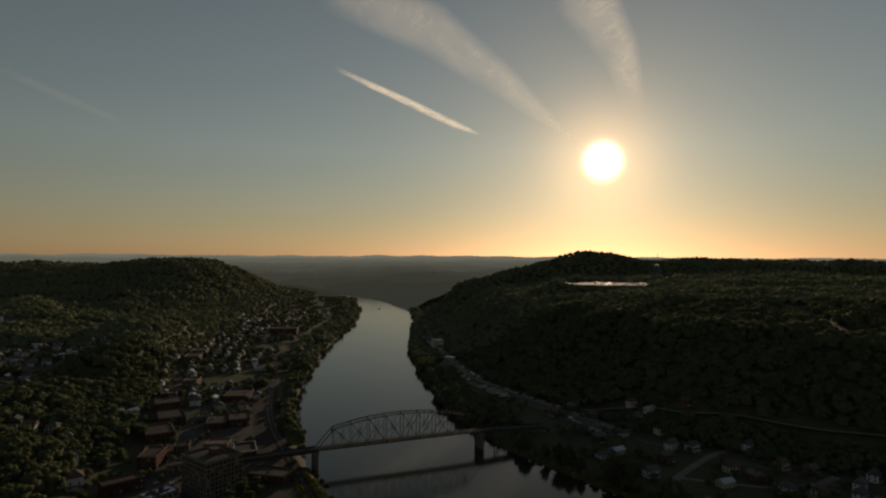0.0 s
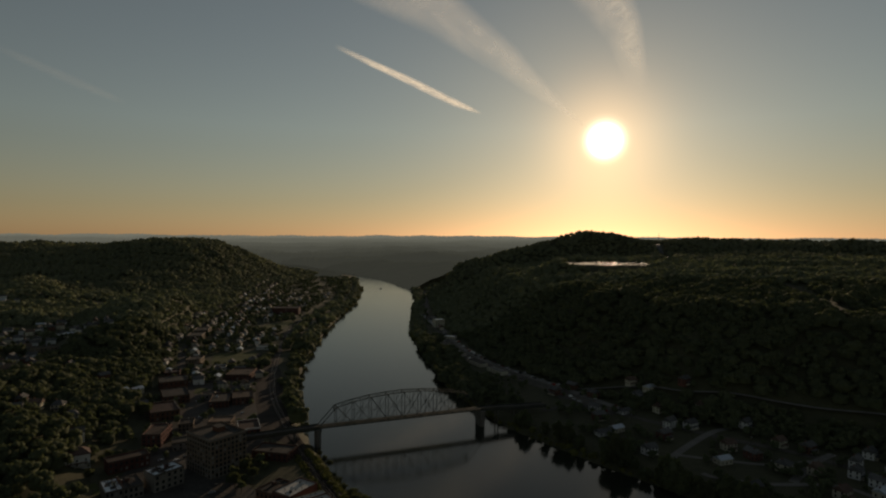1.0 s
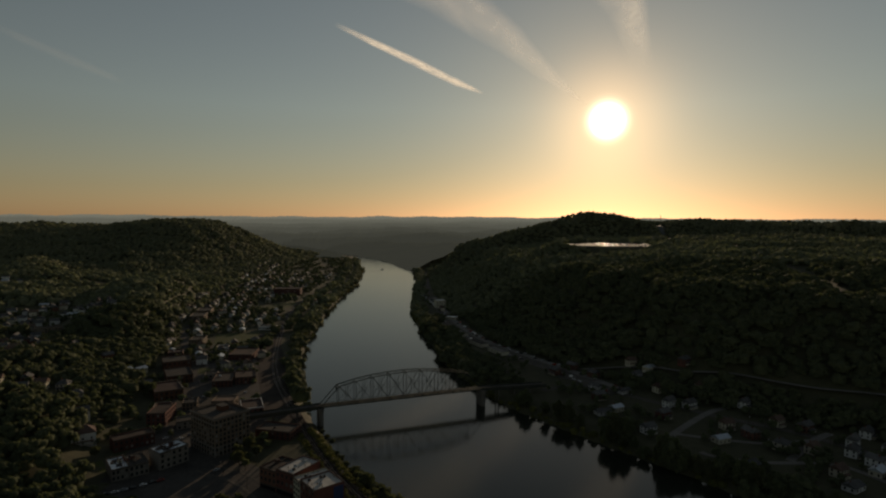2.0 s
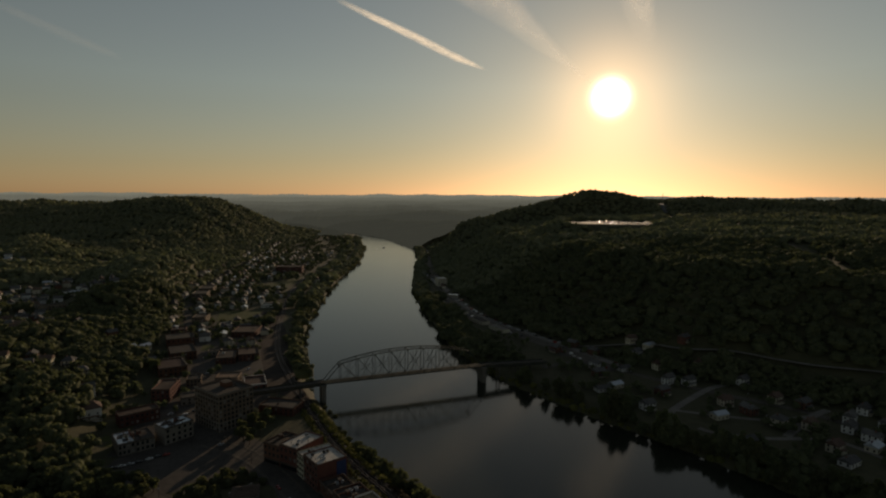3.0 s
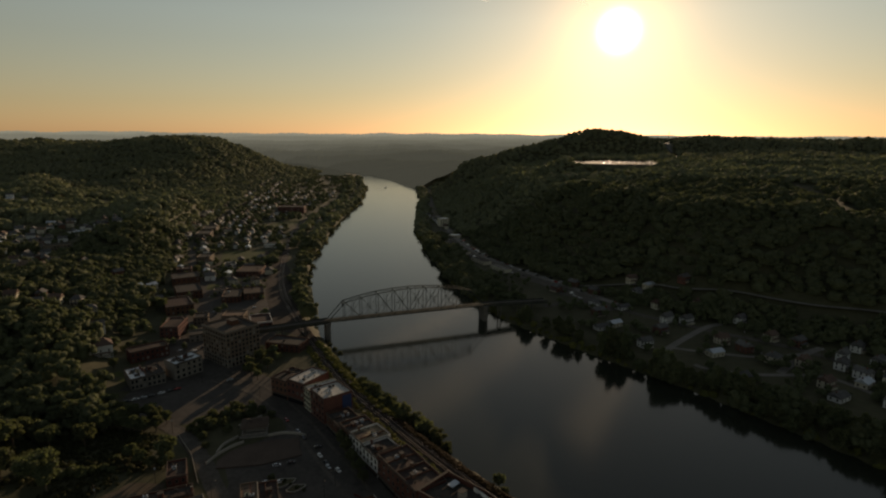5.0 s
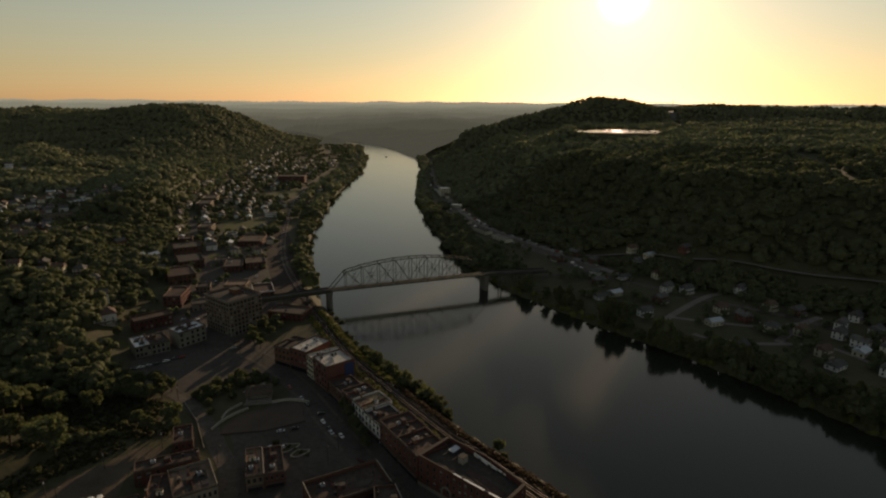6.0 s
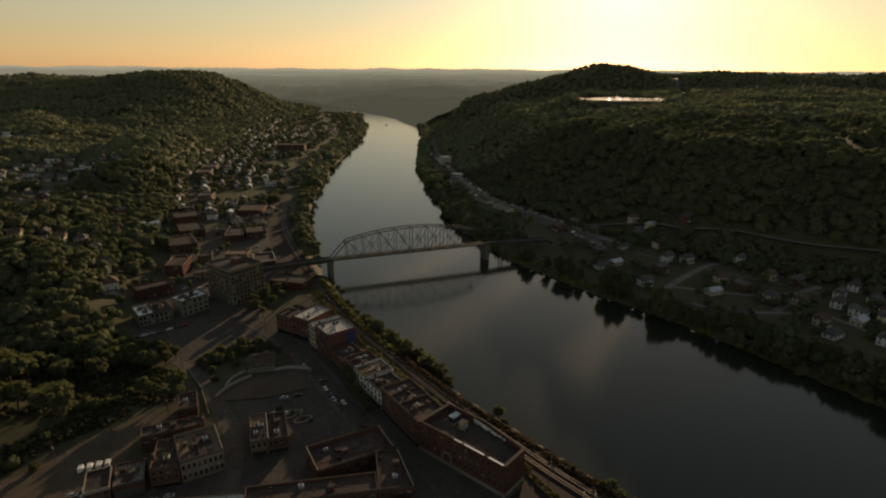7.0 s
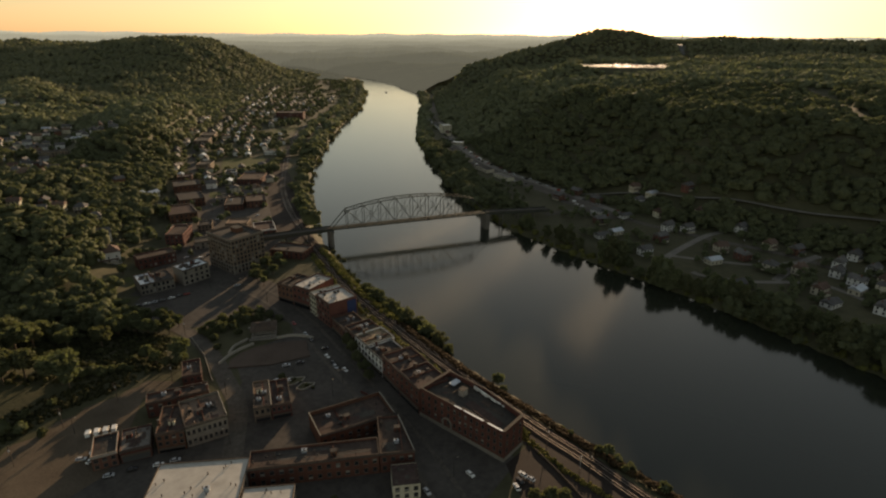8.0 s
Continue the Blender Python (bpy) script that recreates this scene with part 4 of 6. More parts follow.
    part("roof_sheet", box(bmesh.new(), (5.5, 3.2, 0.3), (3.6, 242.5, h - 1.2), Matrix.Rotation(0.85, 4, "Z") @ Matrix.Rotation(0.12, 4, "X")), METAL_ROOF, base, "bright corrugated metal sheet")
    a, b = Vector((13, 238.5)), Vector((31, 216.5))
    for t0, t1, low, tall in ((0.0, 0.1, -1.5, 1.9), (0.11, 0.17, -1.1, 1.3), (0.18, 0.34, -1.4, 1.7), (0.36, 0.4, -0.9, 1.0), (0.42, 0.55, -1.2, 1.2), (0.58, 0.66, -0.8, 0.6), (0.7, 0.74, -0.9, 0.7)):
        part("parapet_face", beam(bmesh.new(), (*a.lerp(b, t0), h + low + 0.3), (*a.lerp(b, t1), h + low + 0.3), 0.3, tall), WHITE_PAINT, base, "flaking white painted parapet")
    # redder strip stands in for sunlight on this part of the roof floor
    part("roof_patch", prism(bmesh.new(), [(8, 226.5), (22.5, 208.5), (25.5, 212), (12, 229)], h - 2.58, h - 2.4), RUST_ROOF, base, "reddish-brown roof strip along the parapet, coloured as if sunlit")
    rows = ((flat_iron[4], flat_iron[5], 5), (flat_iron[5], flat_iron[0], 9), (flat_iron[0], flat_iron[1], 3))
    for (p, q, k) in rows:
        p, q = Vector(p), Vector(q)
        d = (q - p).normalized()
        turn = math.degrees(math.atan2(d.y, d.x))
        for s in range(3):
            for j in range(k):
                u = p.lerp(q, (j + 0.5) / k)
                sash_window(1.2, 2.1, base, pose(u.x + d.y * 0.02, u.y - d.x * 0.02, 5.0 + 4.0 * s, 0, 0, turn + 180))
    # arched entrance towards the street
    p = Vector(flat_iron[5]).lerp(Vector(flat_iron[4]), 0.15)
    arch = bmesh.new()
    for i in range(9):
        a = math.pi * i / 8
        box(arch, (0.9, 0.5, 0.9), (2.6 * math.cos(a), 0, 4.2 + 2.6 * math.sin(a)), Matrix.Rotation(-a, 4, "Y"))
    for sx in (-2.6, 2.6):
        box(arch, (0.9, 0.5, 4.4), (sx, 0, 2.1))
    part("arch", arch, GREY_STONE, base, "pale stone entrance arch", at=pose(p.x + 0.1, p.y - 0.1, 0, 0, 0, -40))
    part("door", box(bmesh.new(), (4.4, 0.3, 5.6), (0, 0.2, 2.8)), IRON, base, at=pose(p.x + 0.1, p.y - 0.1, 0, 0, 0, -40))


river_end_building()


def street_row():
    """Shops between the street and the railway; fractions run from the nose building up to the tall brick one."""
    front = [Vector((-14, 236)), Vector((-25, 252)), Vector((-36, 268.5)), Vector((-46, 282)), Vector((-55, 294)), Vector((-63, 305)), Vector((-74, 321))]
    looks = [("brown brick shop building with a ragged flat roof", DARK_BRICK, RUST_ROOF, 14.0, 3, 17), ("red brick shop building with a brown roof", BRICK, RUST_ROOF, 13.4, 3, 18),
             ("white painted brick building with a low dark roof", WHITE_PAINT, TAR_ROOF, 10.5, 3, 16), ("pale rendered building with a sunlit tan roof", WHITE_PAINT, TAN_ROOF, 11.5, 3, 18),
             ("brown brick building with a dark tar roof", DARK_BRICK, TAR_ROOF, 11.0, 3, 17), ("low dark brick building below a tall wall", DARK_BRICK, TAR_ROOF, 8.5, 2, 15)]
    for (a, b), (label, wall, roof, h, st, deep) in zip(zip(front[1:], front), looks):
        block("shop_building", label, a, b, deep, h, wall, roof, st, 4, 4, parapet=1.0, sides_="fb", shop=True, units=2, chimneys=1)


street_row()

hotel = block("hotel_building", "tall eight-storey dull tan brick corner building", (-195, 429), (-168.5, 408.5), 29, 27.5, TAN_BRICK, TAR_ROOF, 8, 9, 9, parapet=1.2, units=2, skip_lowest=False)


def hotel_trim(base, L, D, h):
    """Stone base, belt courses, pilasters and roof house of the tall corner building."""
    def band(name, low, high, out, mat, label=""):
        outer = [(-out, -out), (L + out, -out), (L + out, D + out), (-out, D + out)]
        part(name, ring(bmesh.new(), outer, [(0.02, 0.02), (L - 0.02, 0.02), (L - 0.02, D - 0.02), (0.02, D - 0.02)], low, high), mat, base, label)

    band("belt_course", 6.6, 7.1, 0.35, GREY_STONE), band("belt_course", h - 3.9, h - 3.5, 0.3, GREY_STONE), band("cornice", h + 0.3, h + 1.0, 0.7, GREY_STONE)
    for i in range(10):
        u = max(0.3, min(L - 0.3, L * i / 9))
        part("pilaster", box(bmesh.new(), (0.55, 0.3, h - 11), (u, -0.1, 7.1 + (h - 11) / 2)), TAN_BRICK, base)
        part("pier_base", box(bmesh.new(), (0.9, 0.4, 6.6), (u, -0.12, 3.3)), GREY_STONE, base)
        w = max(0.3, min(D - 0.3, D * i / 9))
        part("pilaster", box(bmesh.new(), (0.3, 0.55, h - 11), (L + 0.1, w, 7.1 + (h - 11) / 2)), TAN_BRICK, base)
        part("pier_base", box(bmesh.new(), (0.4, 0.9, 6.6), (L + 0.12, w, 3.3)), GREY_STONE, base)
    house_ = part("roof_house", box(bmesh.new(), (8, 6, 3.6), (L * 0.45, D * 0.6, h + 1.8)), DARK_BRICK, base, "brick lift house on the roof")
    part("roof_house_cap", box(bmesh.new(), (8.6, 6.6, 0.25), (L * 0.45, D * 0.6, h + 3.73)), TAR_ROOF, house_)


hotel_trim(hotel, Vector((26.5, -20.5)).length, 29, 27.5)
block("brick_building", "long low brick wing with a flat tar roof", (-121, 364), (-108, 356.5), 20, 13.0, BRICK, TAR_ROOF, 3, 4, 5, sides_="fl", shop=True)
block("brick_building", "red brick building with a sunlit white roof", (-108, 356.2), (-94.5, 348), 24, 15.2, BRICK, WHITE_ROOF, 3, 4, 5, sides_="fb", shop=True, units=4)
block("brick_building", "narrow cream-sided building with a pale roof", (-94.2, 347), (-88.3, 339.5), 22, 14.2, CREAM_PAINT, WHITE_ROOF, 4, 3, 4, units=3)
corner = block("brick_building", "tall red brick corner building with pale roof, blue rear wall", (-88, 339), (-76, 324.3), 20, 16.4, BRICK, WHITE_ROOF, 4, 5, 0, units=4, sides_="fb")
part("painted_panel", box(bmesh.new(), (0.2, 6.5, 15), (18.97 + 0.12, 16.0, 8)), BLUE_PAINT, corner, "dark blue painted wall strip")
block("old_house_row", "old two-storey stone row house with a bright metal roof", (-221, 368), (-213, 374.6), 22, 8.2, GREY_STONE, METAL_ROOF, 2, 4, 3, parapet=0.3, chimneys=2)
block("old_house_row", "old two-storey stone row house with a grey roof", (-212.8, 374.8), (-203.5, 382.4), 20, 8.0, GREY_STONE, TAR_ROOF, 2, 4, 3, parapet=0.3, chimneys=2)
block("stone_building", "three-storey grey stone building with a blue-grey metal roof", (-198, 386), (-185.5, 403), 15, 12.0, GREY_STONE, METAL_ROOF, 3, 5, 4, parapet=0.4)
block("brick_building", "two-storey dark brick building with a brown roof", (-247, 415), (-226, 434), 13, 8.6, DARK_BRICK, RUST_ROOF, 2, 8, 3)
block("brick_building", "orange brick corner building lit by the low sun", (-251, 469), (-236, 471), 28, 10.5, BRICK, RUST_ROOF, 3, 4, 6, chimneys=1)
block("brick_building", "wide dark red brick hall with a pale roof edge", (-277, 533), (-255, 546), 34, 8.5, DARK_BRICK, RUST_ROOF, 2, 6, 6)
block("brick_building", "wide dark red brick hall with a flat roof", (-291, 586), (-269, 599), 36, 8.5, DARK_BRICK, TAR_ROOF, 2, 6, 6)
block("brick_building", "brown brick warehouse with a dark roof", (-322, 640), (-296, 654), 30, 9.5, DARK_BRICK, TAR_ROOF, 2, 6, 5)
block("brick_building", "tan brick terrace whose end wall catches the low sun", (-424, 934), (-402, 939), 34, 10, TAN_BRICK, TAR_ROOF, 3, 6, 6, z0=13.5, coping=COPING)
block("brick_building", "tan brick terrace whose end wall catches the low sun", (-437, 989), (-414, 994), 34, 10, TAN_BRICK, TAR_ROOF, 3, 6, 6, z0=13.5, coping=COPING)
block("long_shed", "long low white shed beside the rail yard", (-292, 881), (-265, 882), 11, 5, WHITE_PAINT, TAR_ROOF, 1, 9, 2, cornice=False)
block("mill_building", "long dark red brick mill among trees, its end wall sunlit", (-384, 1266), (-326, 1271), 30, 15, BRICK, TAR_ROOF, 4, 12, 5)
block("brick_building", "low brick building beside the bridge ramp", (-152, 448), (-122, 441), 18, 6.2, DARK_BRICK, TAR_ROOF, 2, 7, 4, units=1)
block("garage_building", "low building with white-edged flat roof by the ramp", (-178, 490), (-161, 497), 26, 7.5, BRICK, RUST_ROOF, 2, 4, 5, parapet=1.0, coping=WHITE_PAINT)
block("low_building", "low building with a sunlit tan roof", (-214, 512), (-194, 514), 17, 7.2, TAN_BRICK, TAN_ROOF, 2, 5, 4)
block("low_building", "small grey building behind the tall corner block", (-222, 462), (-207, 470), 14, 6.0, GREY_STONE, TAR_ROOF, 2, 4, 3)
block("brick_building", "brown brick commercial building with a rust-coloured roof", (-130, 205.3), (-118.6, 208.8), 21, 9.8, DARK_BRICK, RUST_ROOF, 3, 4, 5, shop=True, units=1, chimneys=1)
block("bank_building", "stone-fronted commercial building with a tan roof", (-118.2, 209.3), (-102.8, 218.8), 22, 10.3, GREY_STONE, TAN_ROOF, 2, 8, 6, units=4, parapet=1.1)
block("brick_building", "narrow brick rear wing with a flat brown roof", (-147, 230), (-121, 242), 8.5, 8, DARK_BRICK, RUST_ROOF, 2, 7, 3, units=2, chimneys=1)
block("low_building", "low brick workshop with pale parapets and a dark roof", (-152.5, 193.5), (-143.6, 197.9), 15, 6.6, BRICK, TAR_ROOF, 2, 3, 4, coping=COPING)
block("low_building", "low building with a grey roof beside the workshop", (-143, 198.5), (-131.8, 203.6), 16, 5.6, DARK_BRICK, CONCRETE, 1, 5, 4, shop=True)
block("corner_building", "tan-roofed shop building standing alone", (-93.6, 228), (-86.2, 230.6), 23, 7.8, TAN_BRICK, TAN_ROOF, 2, 3, 6, shop=True, units=2)
block("corner_building", "brown-roofed shop building standing alone", (-85.9, 230.7), (-77, 233.9), 22, 7.4, BRICK, RUST_ROOF, 2, 4, 6, shop=True, units=2)
block("brick_building", "large brick hall with a worn sunken brown roof", (-57, 208.5), (-25.5, 226.2), 19, 6.6, DARK_BRICK, RUST_ROOF, 2, 9, 5, parapet=1.9, units=3)
block("brick_building", "very long brown brick building with a flat roof", (-82, 185), (-29, 195.4), 11, 9.3, DARK_BRICK, RUST_ROOF, 2, 14, 3, parapet=0.9, units=1)
block("brick_building", "brick end block with pale roof edges beside the street", (-28.6, 195.5), (-14, 198), 25.3, 9.3, DARK_BRICK, RUST_ROOF, 2, 4, 5, parapet=0.9, sides_="f", units=1, cut=5.2)
block("white_roof_building", "large building with a broad white membrane roof", (-114, 150), (-78, 155), 38, 9.5, GREY_STONE, WHITE_ROOF, 2, 8, 8, parapet=0.3, cornice=False, units=1)
block("white_roof_building", "lower wing with a plain white roof", (-77.6, 157), (-58, 159.7), 19, 9.0, GREY_STONE, WHITE_ROOF, 2, 5, 4, parapet=0.2, cornice=False)
block("small_house", "pale boarded house with a brown flat roof", (-21.7, 180.0), (-10.6, 181.9), 12.5, 7.2, CREAM_PAINT, RUST_ROOF, 2, 3, 3, parapet=0.2, cornice=False)
block("brick_building", "small dark brick building below the woods", (-140, 254), (-131.5, 257.8), 16, 7.5, DARK_BRICK, RUST_ROOF, 2, 3, 4, parapet=0.9, units=1)


# workshops, stores and sheds between the avenue and the rail yard
for label, A, B, deep, h, wall, roof, st, bays_ in (
        ("low dark workshop with a long tar roof", (-240, 578), (-221.5, 583), 33, 6.2, DARK_BRICK, TAR_ROOF, 2, 5),
        ("long red brick store with a dull roof", (-220.5, 590), (-201, 597), 28, 6.8, BRICK, RUST_ROOF, 2, 5),
        ("broad dark red brick store beside the rail yard", (-267, 692), (-238.5, 694), 36, 6.2, DARK_BRICK, RUST_ROOF, 2, 7),
        ("dull brick store with a sunlit end wall", (-349, 765), (-331, 768), 26, 8.0, TAN_BRICK, TAR_ROOF, 2, 5),
        ("grey rendered garage with a dark flat roof", (-262, 610), (-249, 613), 12, 4.6, GREY_STONE, TAR_ROOF, 1, 3),
        ("small tan brick shop on the avenue", (-239, 508), (-227, 512), 16, 6.4, TAN_BRICK, TAR_ROOF, 2, 4),
        ("low grey shop with a patched roof", (-262, 500), (-250, 503), 15, 5.2, GREY_STONE, RUST_ROOF, 1, 4),
        ("dark brick shop with a brown roof on the avenue", (-344, 696), (-328, 702), 18, 7.0, DARK_BRICK, RUST_ROOF, 2, 4),
        ("white painted store with a grey roof", (-300, 738), (-286, 741), 14, 5.0, WHITE_PAINT, TAR_ROOF, 1, 4)):
    block("shop_building", label, A, B, deep, h, wall, roof, st, bays_, 4, units=1, cornice=st > 1)
patch("dry_yard", [(-279.5, 630.7), (-262, 631.4), (-274.8, 656.1), (-286.8, 655.7)], GRASS, 0.05, "dry grass yard between town houses", "yard", "stuff")
patch("dry_yard", [(-268, 598.5), (-252, 599.2), (-264, 608), (-276, 622)], GRASS, 0.05, "dry grass yard between town houses", "yard", "stuff")


def coping_strip(A, B, z):
    """A pale weathered coping laid along one roof edge."""
    ob = part("coping_strip", beam(bmesh.new(), (*A, TOWN + z), (*B, TOWN + z), 0.42, 0.12), COPING)
    tagged(ob, "pale weathered stone coping along a roof edge", "coping", kind="structure")


coping_strip((-25.4, 226.1), (-34.6, 242.5), 8.75)
coping_strip((-14.1, 198.1), (-23.3, 222.2), 10.45)
coping_strip((-57.0, 208.6), (-66.2, 225.0), 8.75)
coping_strip((-102.8, 218.9), (-114.3, 237.4), 11.65)
coping_strip((-85.9, 230.9), (-93.4, 251.5), 8.75)
coping_strip((-255.1, 546.1), (-275.1, 575.3), 9.45)
coping_strip((-297.0, 562.0), (-275.2, 575.2), 9.45)


def bandshell():
    base = tagged(new("bandshell"), "small outdoor stage with a reddish hipped roof and curved pale walls", "bandshell")
    base.matrix_world = pose(-121, 306.5, TOWN, 0, 0, 14) @ Matrix.Diagonal((1.15, 1.15, 1.0, 1))
    part("stage", box(bmesh.new(), (13, 10, 2.2), (6.0, 6, 1.1)), CONCRETE, base)
    part("stage_step", box(bmesh.new(), (15, 1.6, 1.1), (6.0, 0.2, 0.55)), CONCRETE, base)
    part("front_panel", box(bmesh.new(), (9.5, 0.25, 2.2), (6.0, 3.2, 3.3)), CONCRETE, base, "pale panelled stage front")
    part("back_wall", box(bmesh.new(), (11.5, 0.4, 4.6), (6.0, 10, 3.4)), CONCRETE, base)
    for x in (0.6, 11.4):
        part("side_wall", box(bmesh.new(), (0.4, 8.5, 4.6), (x, 6, 3.4)), CONCRETE, base)
    roof = hip_roof(bmesh.new(), 12, 10, 5.8, 2.6, 0.9, 0.45)
    part("roof", roof, RUST_ROOF, base, "reddish hipped roof", at=pose(0, 1.2, 0))


bandshell()


def curved_wall(line, label):
    run = bend(line, 2.0)
    left, right = sides(run, 0.45), sides(run, -0.45)
    outline = [tuple(q) for q in right] + [tuple(q) for q in reversed(left)]
    tagged(part("curved_wall", prism(bmesh.new(), outline, TOWN - 0.5, TOWN + 1.5), COPING), label, "wall", kind="structure")


curved_wall([(-131, 279), (-128.5, 288), (-124, 296), (-118.5, 302)], "low curved pale wall beside the stage")
curved_wall([(-129.5, 290), (-129, 299), (-124, 307.5)], "low curved pale wall beside the stage")
curved_wall([(-128, 320), (-123, 325), (-118, 333)], "low pale wall climbing behind the stage")
curved_wall([(-106.5, 309.5), (-99, 312.5), (-91, 312.5), (-84, 310)], "low curved pale wall beside the stage")


# ---- houses ----
def house(label, w, l, h, wall, roof, rise, porch, at, hip=False, group="", plain=False):
    """A small detached house: walls, pitched roof, windows, door, porch and chimney."""
    base = tagged(new("house"), label, "house", group)
    base.matrix_world = at
    t = bmesh.new()
    prism(t, [(0, 0), (l, 0), (l, w), (0, w)], -2.5, h)
    if not hip:
        for x in (0.0, l):
            t.faces.new([t.verts.new(p) for p in ((x, 0, h), (x, w, h), (x, w / 2, h + rise * 0.97))])
    part("wall", t, wall, base)
    part("roof", hip_roof(bmesh.new(), l, w, h, rise, 0.5, 0.35 if hip else 1), roof, base)
    cx = l * 0.3
    part("chimney", box(bmesh.new(), (0.8, 0.8, 2.4), (cx, w * 0.5 + 0.9, h + rise * 0.8)), BRICK, base)
    me = window_mesh(1.0, 1.4)
    for s in range(0 if plain else 2 if h > 4.5 else 1):
        z = 1.6 + 2.8 * s
        for j in range(3):
            u = l * (j + 0.5) / 3
            if not (s == 0 and j == 1):
                part("window", me, None, base, at=pose(u, -0.02, z, 0, 0, 180))
            part("window", me, None, base, at=pose(u, w + 0.02, z))
        for j in range(2):
            u = w * (j + 0.5) / 2
            part("window", me, None, base, at=pose(-0.02, u, z, 0, 0, 90))
            part("window", me, None, base, at=pose(l + 0.02, u, z, 0, 0, -90))
    part("door", box(bmesh.new(), (1.0, 0.1, 2.1), (l / 2, -0.04, 1.15)), TIMBER, base)
    if porch and not plain:
        bm = box(bmesh.new(), (l * 0.8, 2.2, 0.25), (l / 2, -1.2, 2.75), Matrix.Rotation(0.15, 4, "X"))
        part("porch_roof", bm, roof, base)
        bm = box(bmesh.new(), (l * 0.8, 2.1, 0.4), (l / 2, -1.1, 0.1))
        for x in (l * 0.13, l * 0.5 - 1, l * 0.87):
            box(bm, (0.16, 0.16, 2.5), (x, -2.0, 1.35))
        part("porch", bm, CREAM_PAINT, base)
    return base


house("large white house with a brown hipped roof on the slope", 14, 17, 8.5, WHITE_PAINT, BROWN_SHINGLE, 4.5, True,
      pose(-280, 415, 16.6, 0, 0, 36), hip=True)
PLACES = []  # plan x, y, turn of every small house
rng = random.Random(5)


def along(line, first, last, gap, off, skip=0.15, turn=0):
    """House places beside a street, off metres from its middle, between two plan y."""
    run = sides(bend(line, 2.0), off)
    ahead = bend(line, 2.0)
    d, want = 0.0, 0.0
    for i, (a, b) in enumerate(zip(run, run[1:])):
        d += (b - a).length
        if d < want or not (min(first, last) < a.y < max(first, last)):
            continue
        want = d + gap * rng.uniform(0.85, 1.25)
        if rng.random() < skip:
            continue
        t = ahead[i + 1] - ahead[i]
        ang = math.degrees(math.atan2(t.y, t.x)) + (180 if off < 0 else 0) + 180 + rng.uniform(-14, 14) + turn
        PLACES.append((a.x + rng.uniform(-5, 5), a.y + rng.uniform(-5, 5), ang))


# west bank: rows of houses between the avenue and the rail yard
for off in (17, -17):
    along(AVENUE, 690, 2000, 17, off, 0.3)
for off in (-42, -64, -86, -112, -140):
    along(AVENUE, 660, 1750, 19, off, 0.45)
for off in (-170, -205):
    along(AVENUE, 900, 1750, 24, off, 0.6)
PLACES += [(-292, 674, 20, 5), (-279, 697, 100, 6), (-258, 652, 15, 0), (-243, 664, 110, 2), (-330, 722, 20, 0), (-300, 712, 20, 1), (-268, 745, 15, 3), (-296, 650, 25, 2), (-226, 622, 20, 4), (-205, 640, 110, 2), (-238, 640, 20, 3)]
block("river_works", "tall pale works building below the hill", (-16, 1100), (2, 1106), 18, 15, CREAM_PAINT, METAL_ROOF, 4, 4, 4, cornice=False)
block("long_shed", "low shed with a bright metal roof", (2, 985), (20, 978), 10, 4.5, CREAM_PAINT, METAL_ROOF, 1, 4, 2, parapet=0.1, cornice=False)
for (p, q), deep, roof, word in ((((10, 872), (24, 836)), 11, CONCRETE, "grey felt"), (((-6, 930), (6, 896)), 12, TAR_ROOF, "dark tar"), (((34, 800), (50, 768)), 12, TAR_ROOF, "dark tar"), (((58, 752), (74, 722)), 11, CONCRETE, "grey felt")):
    block("long_shed", f"low workshop with a {word} roof below the hill", p, q, deep, 4.6, CREAM_PAINT, roof, 1, 5, 2, parapet=0.1, cornice=False, sides_="fb")
# east bank: houses below the hill
for off in (17, -17):
    along(RIVER_ROAD, 560, 700, 30, off, 0.5)
EAST_HOUSES = [(213, 530, 35, 5), (231, 527, 30, 0), (258, 564, 40, 1), (170, 464, 25, 0), (183, 571, 30, 3), (208, 608, 40, 0), (212, 638, 20, 1), (224, 615, 35, 6), (144, 508, 20, 3), (159, 517, 30, 6),
               (240, 474, 15, 1), (221, 445, 20, 6), (282, 526, 35, 0), (287, 482, 30, 1), (261, 431, 40, 4), (281, 425, 35, 1), (321, 438, 40, 5), (341, 426, 35, 0), (308, 420, 40, 0), (270, 366, 30, 3),
               (303, 388, 35, 6), (274, 386, 30, 1), (299, 356, 40, 0), (216, 392, 25, 2), (152, 551, 20, 2), (219, 573, 30, 1), (258, 605, 35, 2), (304, 470, 30, 2), (346, 457, 40, 0), (325, 390, 35, 4),
               (335, 404, 30, 1), (312, 402, 120, 0), (250, 455, 110, 2), (196, 500, 30, 2)]
PLACES += EAST_HOUSES
PLACES += [(-541, 838, 115, 0), (-537, 853, 112, 5), (-545, 868, 115, 0), (-543, 884, 112, 1), (-552, 898, 118, 5)]
along([(-40, 1300), (6, 1083), (20, 1000)], 1000, 1300, 30, -14, 0.2)
# terraces among the western woods
for i in range(420):
    x, y = rng.uniform(-720, -330), rng.uniform(450, 930)
    PLACES.append((x, y, rng.choice((20, 110, 35, 125)) + rng.uniform(-8, 8))) if bool(in_suburb(np.array([x]), np.array([y]))[0]) else None
block("school_building", "long pale brick building among the hillside houses", (-532, 726), (-506, 741), 14, 9.5, TAN_BRICK, TAR_ROOF, 3, 8, 4, z0=height(-520, 738), cornice=False)
